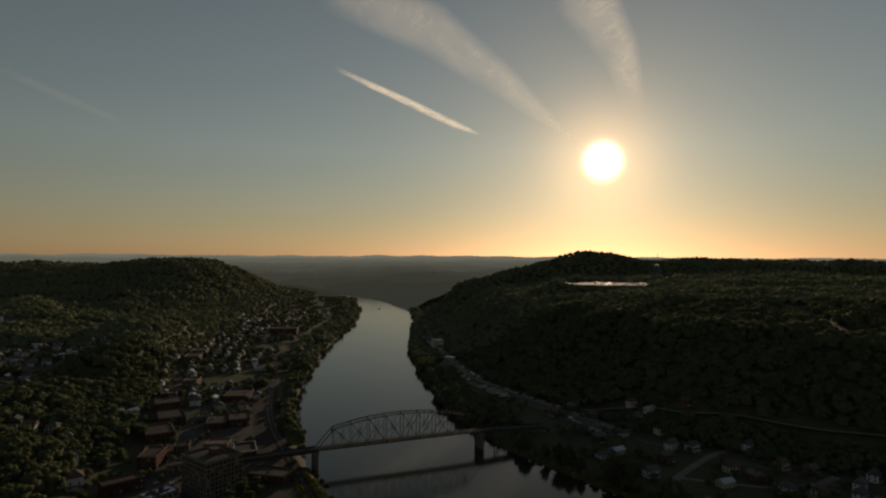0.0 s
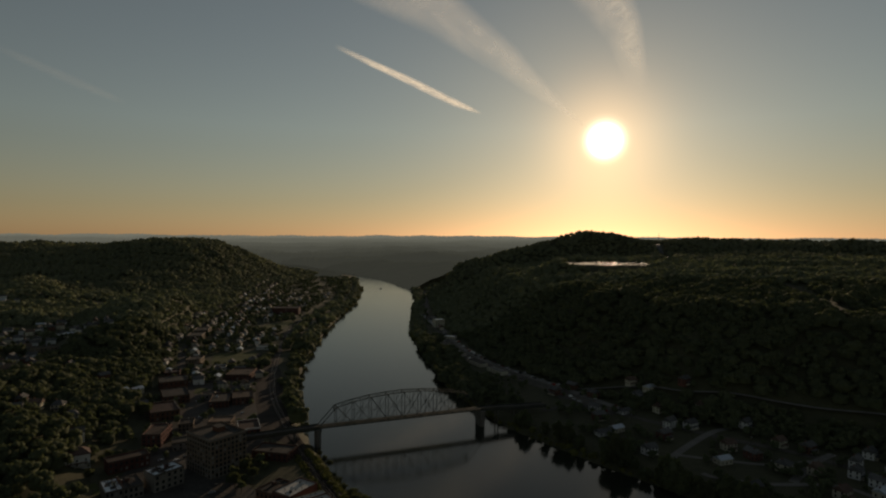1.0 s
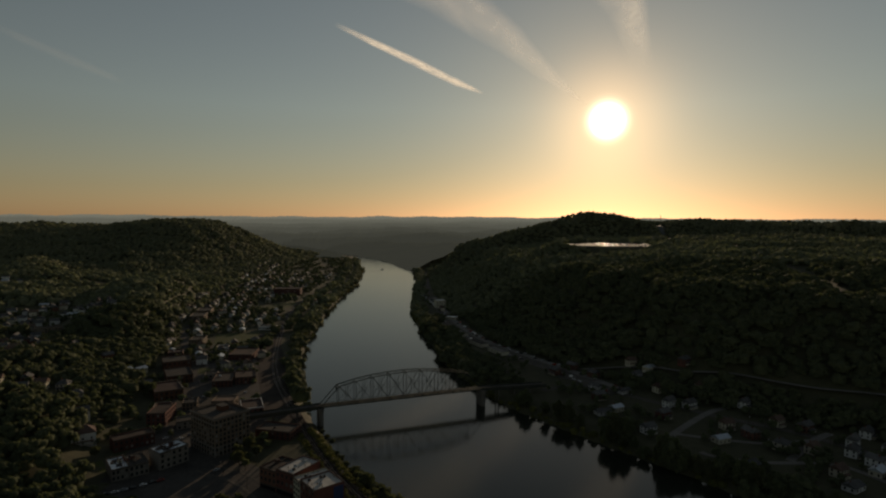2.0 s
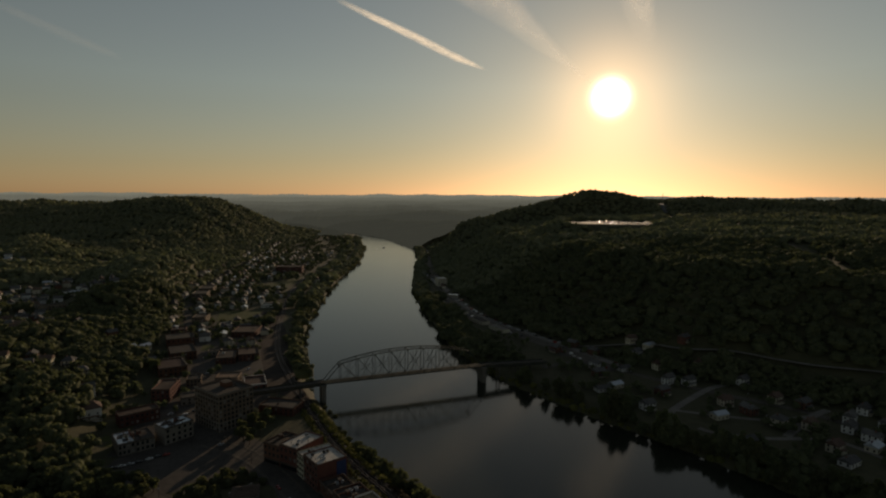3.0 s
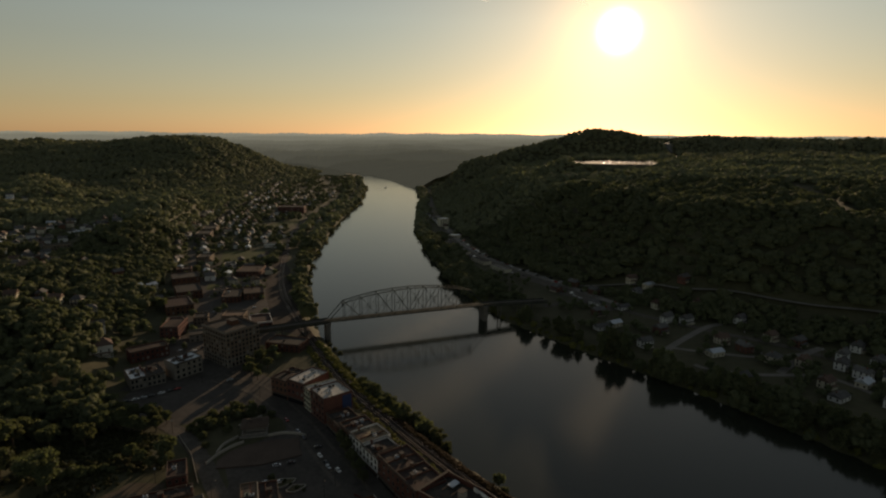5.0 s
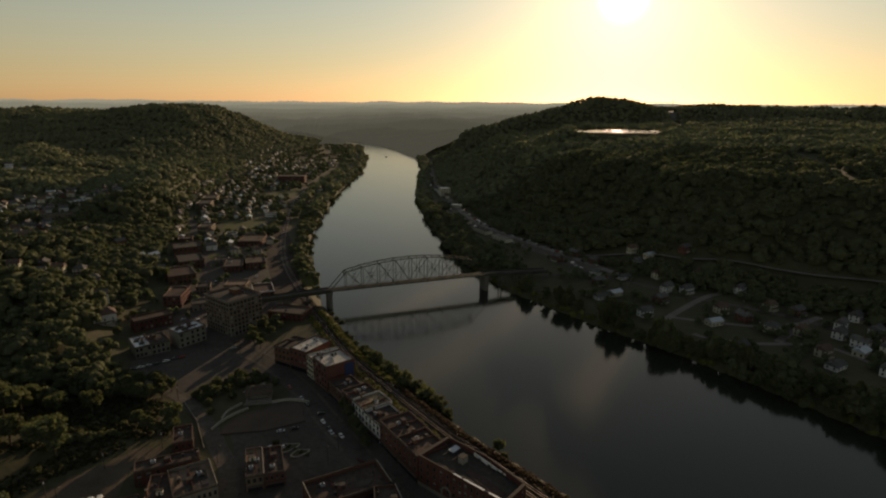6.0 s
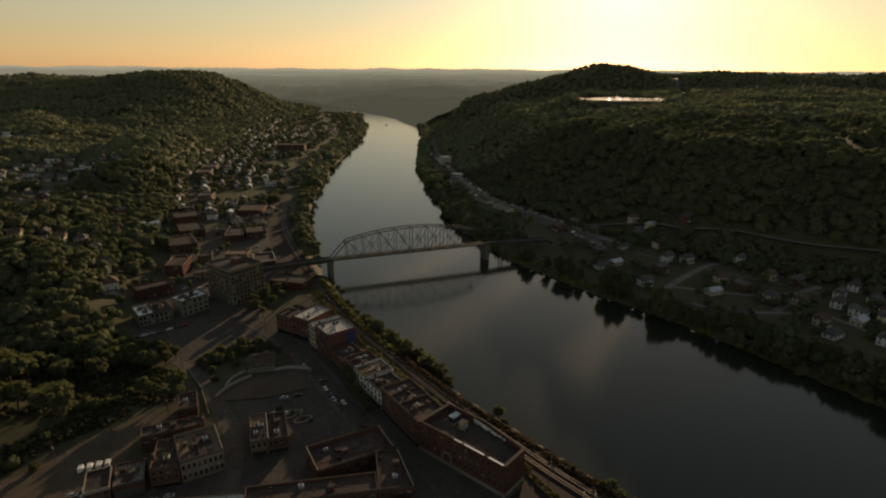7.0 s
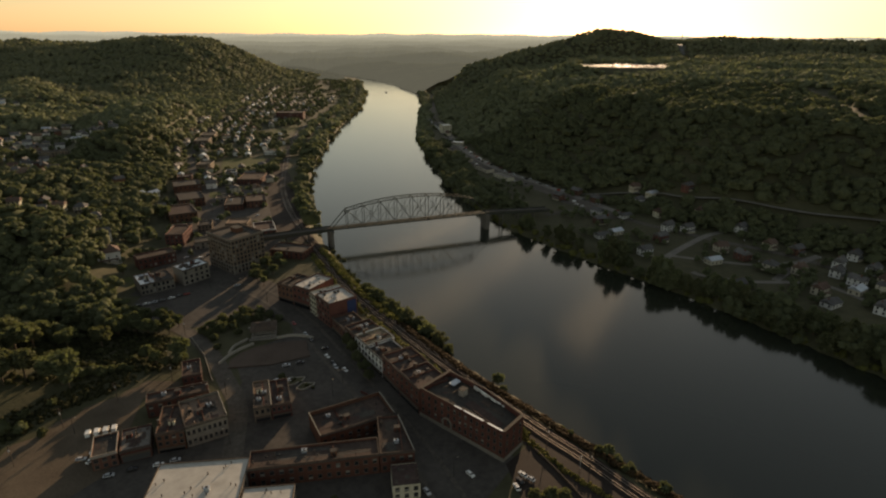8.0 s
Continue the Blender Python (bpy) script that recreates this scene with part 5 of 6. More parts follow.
for x, y, a in ((-866, 1110, 30), (-846, 1122, 40), (-880, 1130, 20), (-827, 1150, 30), (-385, 640, 60), (-345, 605, 65), (-338, 622, 65), (-350, 590, 65), (-402, 500, 20)):
    PLACES.append((x, y, a))
for x, y, a in ((-307, 575, 30), (-330, 500, 40), (-345, 455, 20), (-300, 460, 35), (-318, 620, 30)):
    PLACES.append((x, y, a))

KINDS = [("white boarded house with a grey shingle roof", 8, 11, 5.6, WHITE_PAINT, SHINGLE, 3.2, True, False), ("cream boarded house with a brown shingle roof", 8, 10, 5.6, CREAM_PAINT, BROWN_SHINGLE, 3.4, True, False),
         ("red brick house with a grey roof", 8.5, 11, 5.8, BRICK, SHINGLE, 3.0, True, False), ("low white bungalow with a shallow grey roof", 8.5, 13, 3.2, WHITE_PAINT, SHINGLE, 2.2, False, False),
         ("square cream house with a hipped roof", 10, 10, 5.8, CREAM_PAINT, SHINGLE, 3.2, True, True), ("narrow white house with a steep dark gable", 7, 12, 6.0, WHITE_PAINT, SHINGLE, 4.0, False, False),
         ("small house with a bright metal roof", 8, 12, 4.0, CREAM_PAINT, METAL_ROOF, 2.2, False, False)]
FIELDS = ((-302, 820, 46), (-330, 1115, 52), (-380, 1310, 48), (-276, 880, 34), (-305, 1270, 20), (-385, 950, 20), (-398, 1004, 20))  # open ground: middle and radius
models = {}
taken = []
for x, y, a, *kind in PLACES:
    shore = float(np.maximum(beside(np.array([x]), np.array([y]), BANK_W), -beside(np.array([x]), np.array([y]), BANK_E))[0])
    if shore < 20 or abs(float(beside(np.array([x]), np.array([y]), RAILWAY)[0])) < 15 or any(math.hypot(x - p, y - q) < r for p, q, r in FIELDS) or not clear_of(np.array([x]), np.array([y]), 8.0)[0] or any((x - p) ** 2 + (y - q) ** 2 < 13.5 ** 2 for p, q in taken):
        continue
    taken.append((x, y))
    k = kind[0] if kind else rng.choices(range(7), (2, 3, 5, 1, 3, 1, 1) if y < 700 else (5, 3, 2, 2, 2, 3, 2))[0]
    label, w, l, h, wall, roof, rise, porch, hip = KINDS[k]
    m = pose(x, y, height(x, y) + 0.3, 0, 0, a) @ Matrix.Translation((-l / 2, -w / 2, 0))
    plain = math.hypot(x, y) > 720
    if (k, plain) in models:
        copy_thing(models[k, plain], m)
    else:
        models[k, plain] = house(label, w, l, h, wall, roof, rise, porch, m, hip, "houses of the river town", plain)
HOUSES = taken

# ---- woods: crowns of many small lumps, joined where nobody could count them ----
ICO = bmesh.new()
bmesh.ops.create_icosphere(ICO, subdivisions=1, radius=1)
LUMP_V = np.array([v.co[:] for v in ICO.verts])
LUMP_F = np.array([[v.index for v in f.verts] for f in ICO.faces])
LUMP_F = LUMP_F[LUMP_V[LUMP_F].mean(1)[:, 2] > -0.55]
ICO.free()


def lumps(places, radii, rng, squash=0.8, rough=0.4):
    """Uneven little crowns at places (n, 3) with radii (n): vertices and faces."""
    k = len(places)
    a = rng.uniform(0, 2 * np.pi, k)
    c, s = np.cos(a)[:, None], np.sin(a)[:, None]
    v = np.repeat(LUMP_V[None], k, 0) * (1 + rng.uniform(-rough, rough, (k, len(LUMP_V), 1)))
    vx, vy = v[..., 0] * c - v[..., 1] * s, v[..., 0] * s + v[..., 1] * c
    v = np.stack([vx, vy, v[..., 2] * squash], -1) * radii[:, None, None] + places[:, None]
    f = LUMP_F[None] + (np.arange(k) * len(LUMP_V))[:, None, None]
    return v.reshape(-1, 3), f.reshape(-1, 3)


def scatter(box_, step, rng):
    """Places on a jittered grid."""
    x0, y0, x1, y1 = box_
    x, y = np.meshgrid(np.arange(x0, x1, step), np.arange(y0, y1, step))
    x, y = x.ravel(), y.ravel()
    return x + rng.uniform(-0.5, 0.5, x.shape) * step, y + rng.uniform(-0.5, 0.5, y.shape) * step


def wooded(x, y):
    """Where the woods stand: hillsides and river banks, with clearings."""
    up_w, up_e = beside(x, y, FOOT_W), -beside(x, y, FOOT_E)
    west, east = beside(x, y, BANK_W), -beside(x, y, BANK_E)
    ok = ((up_w > 4) & (west > 0)) | ((up_e > 4) & (east > 0))
    ok |= (west > 0) & ((west < np.where((y > 500) & (y < 870), 14, 21)) | (west > 36) & (west < 58) & (y > 760)) & (y > 455) & (y < 3000)
    ok |= (east > -1) & (east < np.where(y > 1010, 24, 40)) & (y > 590)
    ok |= (east > -1) & (east < 26) & (y < 365) & (roll_noise(x, y, 46, 17) > -0.2)
    ok |= (west > 0) & (y > 2600) | (east > 0) & (y > 2300)
    clear = roll_noise(x, y, 260, 21)
    ok &= ~((clear > 1.0) & (up_w > 150) & (y < 1300) & (np.hypot(x, y) > 450))
    ok &= ~near_road(x, y) & (np.hypot(x + 106, y - 476) > 27) & (np.hypot(x + 259, y - 391) > 25)
    ok &= ~((y > 2000) & (np.maximum(west, east) < 6))
    ok &= ~(np.hypot(x - 352, (y - 1242) * 0.95) < 98)
    ok &= ~((np.degrees(np.arctan2(x, y)) < 4.6) & (np.degrees(np.arctan2(x, y)) > -12) & ((np.hypot(x, y) > 2440) | (east > -2) & (y > 1930) & ((x < -50) | (y > 2130))))
    ok &= clear_of(x, y, 5.0)
    ok &= ~(in_suburb(x, y) & (roll_noise(x, y, 48, 5) > -0.55))
    for p, q in HOUSES:
        ok &= (x - p) ** 2 + (y - q) ** 2 > CLEARING[int(in_suburb(p, q))]
    return ok


def near_road(x, y):
    out = np.zeros(x.shape, bool)
    for line, wide in CLEARED + [(RAILWAY, 7)]:
        out |= np.abs(beside(x, y, line)) < wide
    return out


CLEARING = (81, 190)  # squared metres kept free round a house: in town, on the terraces


def in_view(x, y):
    return (y > 60) & (np.abs(x) < 0.82 * y + 70)


def leaves(places, radii, per, size, rng, loose=0.75):
    """Loose bent leaf sprays round crown middles: vertices and faces."""
    k = len(places)
    d = rng.normal(size=(k, per, 3))
    d /= np.linalg.norm(d, axis=2)[..., None]
    d[..., 2] = np.abs(d[..., 2]) * 1.1 - 0.3
    at = (places[:, None] + d * radii[:, None, None] * rng.uniform(0.85, 1.3, (k, per, 1))).reshape(-1, 3)
    n = len(at)
    out = d.reshape(-1, 3) + rng.normal(size=(n, 3)) * loose  # sprays face outwards, towards the light
    t1 = np.cross(out, rng.normal(size=(n, 3)))
    t1 /= np.linalg.norm(t1, axis=1)[:, None]
    t2 = np.cross(t1, out)
    t2 /= np.linalg.norm(t2, axis=1)[:, None]
    s = rng.uniform(0.6, 1.2, (n, 1)) * size
    v = np.stack([at - t1 * s, at + t1 * s * 0.8 + t2 * s * 0.5, at - t2 * s], 1).reshape(-1, 3)
    return v, np.arange(3 * n).reshape(n, 3)


def joined(*sets):
    """Several (vertices, faces) as one."""
    v, f, k = [], [], 0
    for a, b in sets:
        v.append(a), f.append(b + k)
        k += len(a)
    return np.concatenate(v), np.concatenate(f)


def woods(name, near, far, step, size, cores, per, leaf, seed, reach):
    """One sheet of crowns between two distances: rough cores under sprays of leaves."""
    rng = np.random.RandomState(seed)
    x, y = scatter(reach, step, rng)
    r = np.hypot(x, y)
    keep = (r >= near) & (r < far) & in_view(x, y)
    x, y = x[keep], y[keep]
    keep = wooded(x, y) & (rng.uniform(size=x.shape) < 0.97)
    x, y = x[keep], y[keep]
    # taller and lower stands, and single tall trees, so that the low sun throws shade across the canopy
    z = land(x, y) + np.clip(3.2 * roll_noise(x, y, 85, 47) + 1.6 * roll_noise(x, y, 34, 48), -3.5, 7.0) + 2.5 * rng.uniform(size=x.shape) ** 4
    R = size * rng.uniform(0.78, 1.25, x.shape) * (1 + 0.2 * np.clip(roll_noise(x, y, 70, 44), -1.4, 1.4))
    rise, fall = (1.12, 0.72) if cores > 12 else (0.92, 0.36) if cores > 5 else (0.8, 0.25)
    P, Q = [np.stack([x, y, z + R * 0.3], -1)], [R * (0.82 if cores > 12 else 0.9)]
    for j in range(cores - 1):
        a, q = rng.uniform(0, 2 * np.pi, x.shape), rng.uniform(0.15, 0.95, x.shape)
        P.append(np.stack([x + np.cos(a) * q * R, y + np.sin(a) * q * R, z + R * (rise - fall * (q * q if cores > 12 else q) + rng.uniform(-0.12, 0.12, x.shape))], -1))
        Q.append(R * rng.uniform(*((0.17, 0.36) if cores > 12 else (0.22, 0.42)), x.shape))
    sets = [lumps(np.concatenate(P), np.concatenate(Q), rng)]
    if per:
        for c, q in zip(P, Q):
            sets.append(leaves(c, q, per if c is not P[0] else per // 2 + 1, leaf, rng, 1.4 if cores > 12 else 0.75))
    v, f = joined(*sets)
    ob = part(name, shell(v, f, name, LEAF if far <= 1500 else HAZED_LEAF, True), LEAF)
    return tagged(ob, "dense green summer woods on the hillsides", "woods", kind="stuff")


woods("woods", 380, 620, 11.8, 7.8, 15, 25, 0.72, 11, (-620, 150, 620, 620))
woods("woods", 620, 1000, 11.2, 7.6, 10, 11, 1.05, 15, (-900, 200, 900, 1000))
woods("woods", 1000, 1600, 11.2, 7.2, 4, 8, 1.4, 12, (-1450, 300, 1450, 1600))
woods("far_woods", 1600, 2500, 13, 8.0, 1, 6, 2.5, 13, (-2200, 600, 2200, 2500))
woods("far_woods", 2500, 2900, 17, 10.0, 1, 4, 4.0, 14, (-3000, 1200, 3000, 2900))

# ---- single trees near the camera's side of the valley ----
def tree_model(seed, label, low=0.0, name="tree"):
    """A broad-leaved tree: tapered trunk with limbs, and a crown of many leaf clumps, about 11 m high; low: a bush, its crown that much nearer the ground."""
    rng = np.random.RandomState(seed)
    base = tagged(new(name), label, name, "trees of the river town" if name == "tree" else "bushes of the river town")
    bm = bmesh.new()

    def limb(a, b, ra, rb):
        a, b = Vector(a), Vector(b)
        m = Matrix.Translation((a + b) / 2) @ (b - a).to_track_quat("Z", "Y").to_matrix().to_4x4()
        bmesh.ops.create_cone(bm, segments=7, radius1=ra, radius2=rb, depth=(b - a).length, matrix=m, cap_ends=False)

    limb((0, 0, -1.5), (0.1, 0, 3.4), 0.36, 0.26)
    limb((0.1, 0, 3.4), (0, 0.2, 8.5 - low), 0.26, 0.08)
    for i in range(6):
        a = i * 1.05 + rng.uniform(-0.3, 0.3)
        r = rng.uniform(1.8, 3.2)
        limb((0.08, 0, max(0.5, 2.6 + 0.6 * i - low)), (r * math.cos(a), r * math.sin(a), 4.6 + 0.75 * i - low), 0.13, 0.04)
    part("trunk", bm, BARK, base)
    k = rng.randint(38, 44)
    u = rng.normal(size=(k, 3))
    u /= np.linalg.norm(u, axis=1)[:, None]
    centres = u * rng.uniform(0.45, 1.0, (k, 1)) * (3.6, 3.6, 3.0) + (0, 0, 6.6 - low)
    radii = rng.uniform(0.6, 1.35, k)
    v, f = joined(lumps(np.concatenate([centres, [[0, 0, 6.2 - low]]]), np.append(radii * 0.7, 2.7), rng, 0.95, 0.25), leaves(centres, radii, 50, 0.46, rng, 1.6))
    part("crown", shell(v, f, "crown", LEAF), LEAF, base)
    return base


TREE_LABEL = "broad-leaved green tree with an uneven summer crown"
tree_models = [tree_model(s, TREE_LABEL) for s in range(40, 46)] + [tree_model(s, "rounded leafy green bush growing from the ground", 4.0, "bush") for s in range(60, 64)]
used = set()
standing = []


def plant(x, y, size, lift=0.0, low=False, tall=1.0):
    k = rng.randrange(6) if size > 0.74 and not low else rng.randrange(6, 10)
    m = pose(x, y, height(x, y) + lift, 0, 0, rng.uniform(0, 360)) @ Matrix.Diagonal((size, size, size * tall * rng.uniform(0.85, 1.15), 1))
    if k in used:
        ob = copy_thing(tree_models[k], m)
        ob.matrix_basis = m
    else:
        used.add(k)
        tree_models[k].matrix_basis = m
    standing.append((x, y))


# the wooded slope west of downtown
tr = np.random.RandomState(77)
tx, ty = scatter((-420, 140, -140, 440), 11.6, tr)
ok = (np.hypot(tx, ty) < 400) & in_view(tx, ty) & wooded(tx, ty)
for x, y in zip(tx[ok], ty[ok]):
    if all((x - p) ** 2 + (y - q) ** 2 > 100 for p, q in HOUSES) and clear_of(np.array([x]), np.array([y]), 4.0)[0] and (x + 268) ** 2 + (y - 420) ** 2 > 260 and (x + 257) ** 2 + (y - 388) ** 2 > 560:
        deep = abs(float(beside(np.array([x]), np.array([y]), RAVINE)[0]))
        over = y - float(np.interp(x, (-240, -222, -205, -190, -176, -150), (238, 246, 252, 262, 270, 276)))
        size = rng.choice((0.95, 1.3, 1.6, 1.8, 2.0, 2.25)) * rng.uniform(0.9, 1.1)
        if x > -236 and over < 40:
            # only shrunken bushes in the hollow and on the slope, keeping both dark
            if over > 8 and rng.random() < 0.45:
                plant(x, y, size * 0.3, low=True)
        else:
            plant(x, y, size * (0.6 if deep < 26 else 1.0))
# river bank below the railway, round the lawns, along the streets
for x, y, s in ((-98, 466, 0.6), (-92, 456, 0.6), (-104, 478, 0.5), (2, 304, 0.4), (28, 270, 0.85), (31, 267, 0.6), (56.5, 231, 0.45),
                (59, 223.5, 0.4), (69.5, 212, 0.6), (73, 209.5, 0.75), (76.5, 206.5, 0.65), (81, 201, 0.65), (78, 199.5, 0.5), (91, 187.5, 0.7), (47, 180, 0.8), (42, 178, 0.9), (36, 177, 0.8)):
    plant(x, y, s)
for x, y, s in ((-152, 322, 0.9), (-147, 328, 1.1), (-141, 333, 1.0), (-135, 339, 1.1), (-128, 343, 0.9), (-151, 313, 0.8), (-145, 307, 0.8), (-132, 331, 1.0), (-138, 323, 0.9),
                (-120, 339, 0.8), (-145, 318, 1.0), (-139, 297, 0.6), (-126, 334, 0.9), (-133, 315, 0.7), (-156, 316, 0.8), (-140, 345, 0.8), (-112, 334, 0.7)):
    plant(x, y, s, low=True)
for x, y, s in ((-150, 398, 0.9), (-145, 393, 1.0), (-139, 388, 0.8), (-151, 408, 1.0), (-147, 420, 1.1), (-142, 400, 0.9), (-138, 409, 0.9), (-316, 690, 1.3), (-318, 759, 0.8), (-288, 546, 1.4), (-291, 556, 1.2), (-60, 299, 0.9),
                (-56, 290, 0.95), (-52, 281, 1.0), (-47, 273, 0.9), (-43, 265, 0.8), (-62, 178, 0.6), (-45, 176, 0.7), (-27, 176, 0.6), (-36, 170, 0.6), (-173, 281, 1.0), (-165, 276, 0.95),
                (-158, 273, 0.85), (-155, 283, 1.4), (-151, 275, 1.1), (-190, 312, 1.0), (-236, 402, 0.7), (-254, 404, 0.9), (-262, 440, 1.0)):
    plant(x, y, s)
# leafy thickets between the railway and the water
for x, y, s in ((-83, 430, 0.5), (-78, 419, 0.6), (-72, 408, 0.7), (-66, 402, 0.6), (-62, 393, 1.0), (-57, 384, 1.3), (-52, 376, 1.4), (-46, 368, 1.2), (-40, 358, 1.45), (-34, 350, 1.2), (-28, 341, 1.4),
                (-19, 338, 1.2), (-14, 329, 1.4), (-6, 318, 1.2), (0, 309, 0.7)):
    plant(x, y, s * 1.2, low=True)
    if s > 0.9:
        plant(x - 2.0, y + 7.0, s * 0.8, low=True)
# a row of trees along the brow above the lane
for x, y, s in ((-202, 251, 2.25), (-211, 255, 1.6), (-220, 250, 1.8), (-226, 243, 1.5), (-197, 249, 1.3), (-238, 236, 1.6), (-231, 252, 1.5)):
    plant(x, y, s)
for x, y, s in ((-197, 259, 0.95), (-193, 262, 0.85), (-189, 263, 0.9), (-185, 267, 0.75), (-181, 270, 0.7), (-177, 270, 0.6), (-198, 236, 0.6), (-201, 217, 0.9), (-190, 216, 0.6), (-207, 214, 1.0), (-205, 226, 0.6)):
    plant(x, y, s, low=True)
# a clump between the square and the woods
for x, y, s in ((-197, 314, 1.4), (-195, 323, 1.2), (-188, 329, 1.1), (-182, 311, 1.1), (-176, 314, 1.1), (-181, 322, 1.2), (-205, 325, 1.4), (-174, 323, 0.9)):
    plant(x, y, s)
# tall trees on the far bank of the near reach
for x, y, s in ((100, 498, 1.0), (106, 490, 1.1), (131, 452, 1.3), (136, 447, 1.5), (141, 441, 1.2), (150, 424, 0.9), (160, 412, 1.3), (164, 407, 1.7), (169, 402, 1.4), (178, 395, 0.9), (184, 388, 1.0), (190, 383, 1.2),
                (197, 375, 1.1), (203, 369, 1.4), (207, 362, 1.1), (114, 478, 0.7), (90, 510, 0.8), (75, 530, 1.0), (70, 537, 0.9), (146, 436, 0.7), (174, 405, 0.8)):
    plant(x + 3, y + 3, s * 1.5, low=True, tall=1.5)
run = bend(BANK_E[1:5], 6.0)
for off, chance in ((-2, 0.5), (-8, 0.6), (-16, 0.5)):
    for q in sides(run, off):
        if q.y < 366 and rng.random() < chance:
            plant(q.x + rng.uniform(-2, 2), q.y + rng.uniform(-2, 2), rng.uniform(1.0, 1.8), low=True, tall=1.3)


# smaller garden trees between the houses, counted by nobody
def garden_trees():
    g = np.random.RandomState(9)
    px, py, rad = [], [], []
    for x, y in HOUSES:
        for i in range(3):
            a, d = g.uniform(0, 6.28), g.uniform(8.5, 13)
            u, w = x + d * math.cos(a), y + d * math.sin(a)
            if all((u - p) ** 2 + (w - q) ** 2 > 64 for p, q in HOUSES):
                px.append(u), py.append(w), rad.append(g.uniform(2.0, 4.2))
    x, y = scatter((-760, 430, -120, 2400), 11, g)
    west, low = beside(x, y, BANK_W), beside(x, y, FOOT_W)
    keep = (west > 40) & (low < 4) & in_view(x, y) & (roll_noise(x, y, 110, 31) > -0.05 + 0.25 * (y > 1500))
    x, y = x[keep], y[keep]
    keep = np.array([all((u - p) ** 2 + (w - q) ** 2 > 80 for p, q in HOUSES) for u, w in zip(x, y)], bool) & ~near_lines(x, y)
    px, py, rad = np.append(px, x[keep]), np.append(py, y[keep]), np.append(rad, g.uniform(2.0, 4.5, keep.sum()) * (1 + 0.4 * (y[keep] > 900)))
    x, y = scatter((-20, 320, 430, 1000), 12, g)
    east, low = -beside(x, y, BANK_E), -beside(x, y, FOOT_E)
    keep = (east > 22) & (low < 4) & in_view(x, y) & (roll_noise(x, y, 90, 37) > 0.25)
    x, y = x[keep], y[keep]
    keep = np.array([all((u - p) ** 2 + (w - q) ** 2 > 80 for p, q in HOUSES) for u, w in zip(x, y)], bool) & ~near_lines(x, y)
    px, py, rad = np.append(px, x[keep]), np.append(py, y[keep]), np.append(rad, g.uniform(2.0, 4.5, keep.sum()))
    z = land(px, py)
    P, R = [], []
    for j in range(5):
        a, q = g.uniform(0, 6.28, px.shape), g.uniform(0.2, 0.8, px.shape) * (j > 0)
        P.append(np.stack([px + q * rad * np.cos(a), py + q * rad * np.sin(a), z + rad * (1.5 - 0.7 * q + g.uniform(-0.2, 0.2, px.shape))], -1))
        R.append(rad * g.uniform(0.4, 0.65, px.shape))
    P.append(np.stack([px, py, z + rad * 0.8], -1)), R.append(rad * 0.85)
    P, R = np.concatenate(P), np.concatenate(R)
    v, f = joined(lumps(P, R * 0.9, g), leaves(P, R, 5, 1.0, g))
    tagged(part("garden_trees", shell(v, f, "garden_trees", LEAF), LEAF), "small leafy trees between the houses", "trees", kind="stuff")


def near_lines(x, y):
    out = ~clear_of(x, y, 3.0)
    for line, wide in ((AVENUE, 8), (RIVER_ROAD, 18), (CLEARED[4][0], 8), (RAILWAY, 13), (SERVICE, 8), (MAIN_STREET, 9), (SIDE_STREET, 7)):
        out |= np.abs(beside(x, y, line)) < wide
    for cx, cy, r in FIELDS + ((150, 655, 40), (-215, 375, 40), (-190, 480, 26)):
        out |= np.hypot(x - cx, y - cy) < r
    return out


garden_trees()


def brush(name, line, left, right, gap, size, label, seed, mat=BRUSH):
    """Low brush on the ground along a plan line, between two offsets."""
    g = np.random.RandomState(seed)
    run = bend(line, gap)
    px, py = [], []
    for i in range(max(1, int(abs(left - right) / gap))):
        q = np.array(sides(run, left + (right - left) * (i + 0.5) / max(1, int(abs(left - right) / gap))))
        px.append(q[:, 0]), py.append(q[:, 1])
    px, py = np.concatenate(px), np.concatenate(py)
    px, py = px + g.uniform(-gap, gap, px.shape) * 0.6, py + g.uniform(-gap, gap, py.shape) * 0.6
    keep = g.uniform(size=px.shape) < 0.8
    px, py = px[keep], py[keep]
    R = size * g.uniform(0.4, 1.3, px.shape)
    P = np.stack([px, py, np.maximum(land(px, py), LEVEL) + R * 0.35], -1)
    v, f = joined(lumps(P, R, g, 0.8, 0.35), leaves(P, R * 1.05, 9, size * 0.42, g))
    tagged(part(name, shell(v, f, name, mat), mat), label, "brush", kind="stuff")


brush("bank_brush", BANK_W[1:7], 10.5, -0.5, 1.0, 1.0, "low dry red-brown brush on the steep river bank", 81, DRY_BRUSH)
brush("bank_brush", BANK_W[6:9], 11.0, -0.5, 1.9, 1.5, "dry brown-green brush on the steep river bank", 89)
brush("shore_brush", BANK_W[10:17], 8.0, -0.6, 4.5, 3.4, "leafy green brush hanging over the river edge", 84)
brush("shore_brush", BANK_E[2:13], -7.0, 1.0, 4.5, 3.0, "dark leafy brush hanging over the river edge", 85)
brush("wood_edge_brush", [(-226, 246), (-206, 254), (-190, 264), (-174, 275), (-154, 278)], 5.0, -5.0, 2.6, 1.5, "leafy undergrowth at the wood edge", 87, SHADE_SCRUB)
brush("hollow_brush", [(-262, 306), (-232, 296), (-206, 290), (-184, 286), (-168, 290)], 24.0, -20.0, 2.3, 1.7, "dense scrub darkened to show the hollow's shade", 90, SHADE_SCRUB)
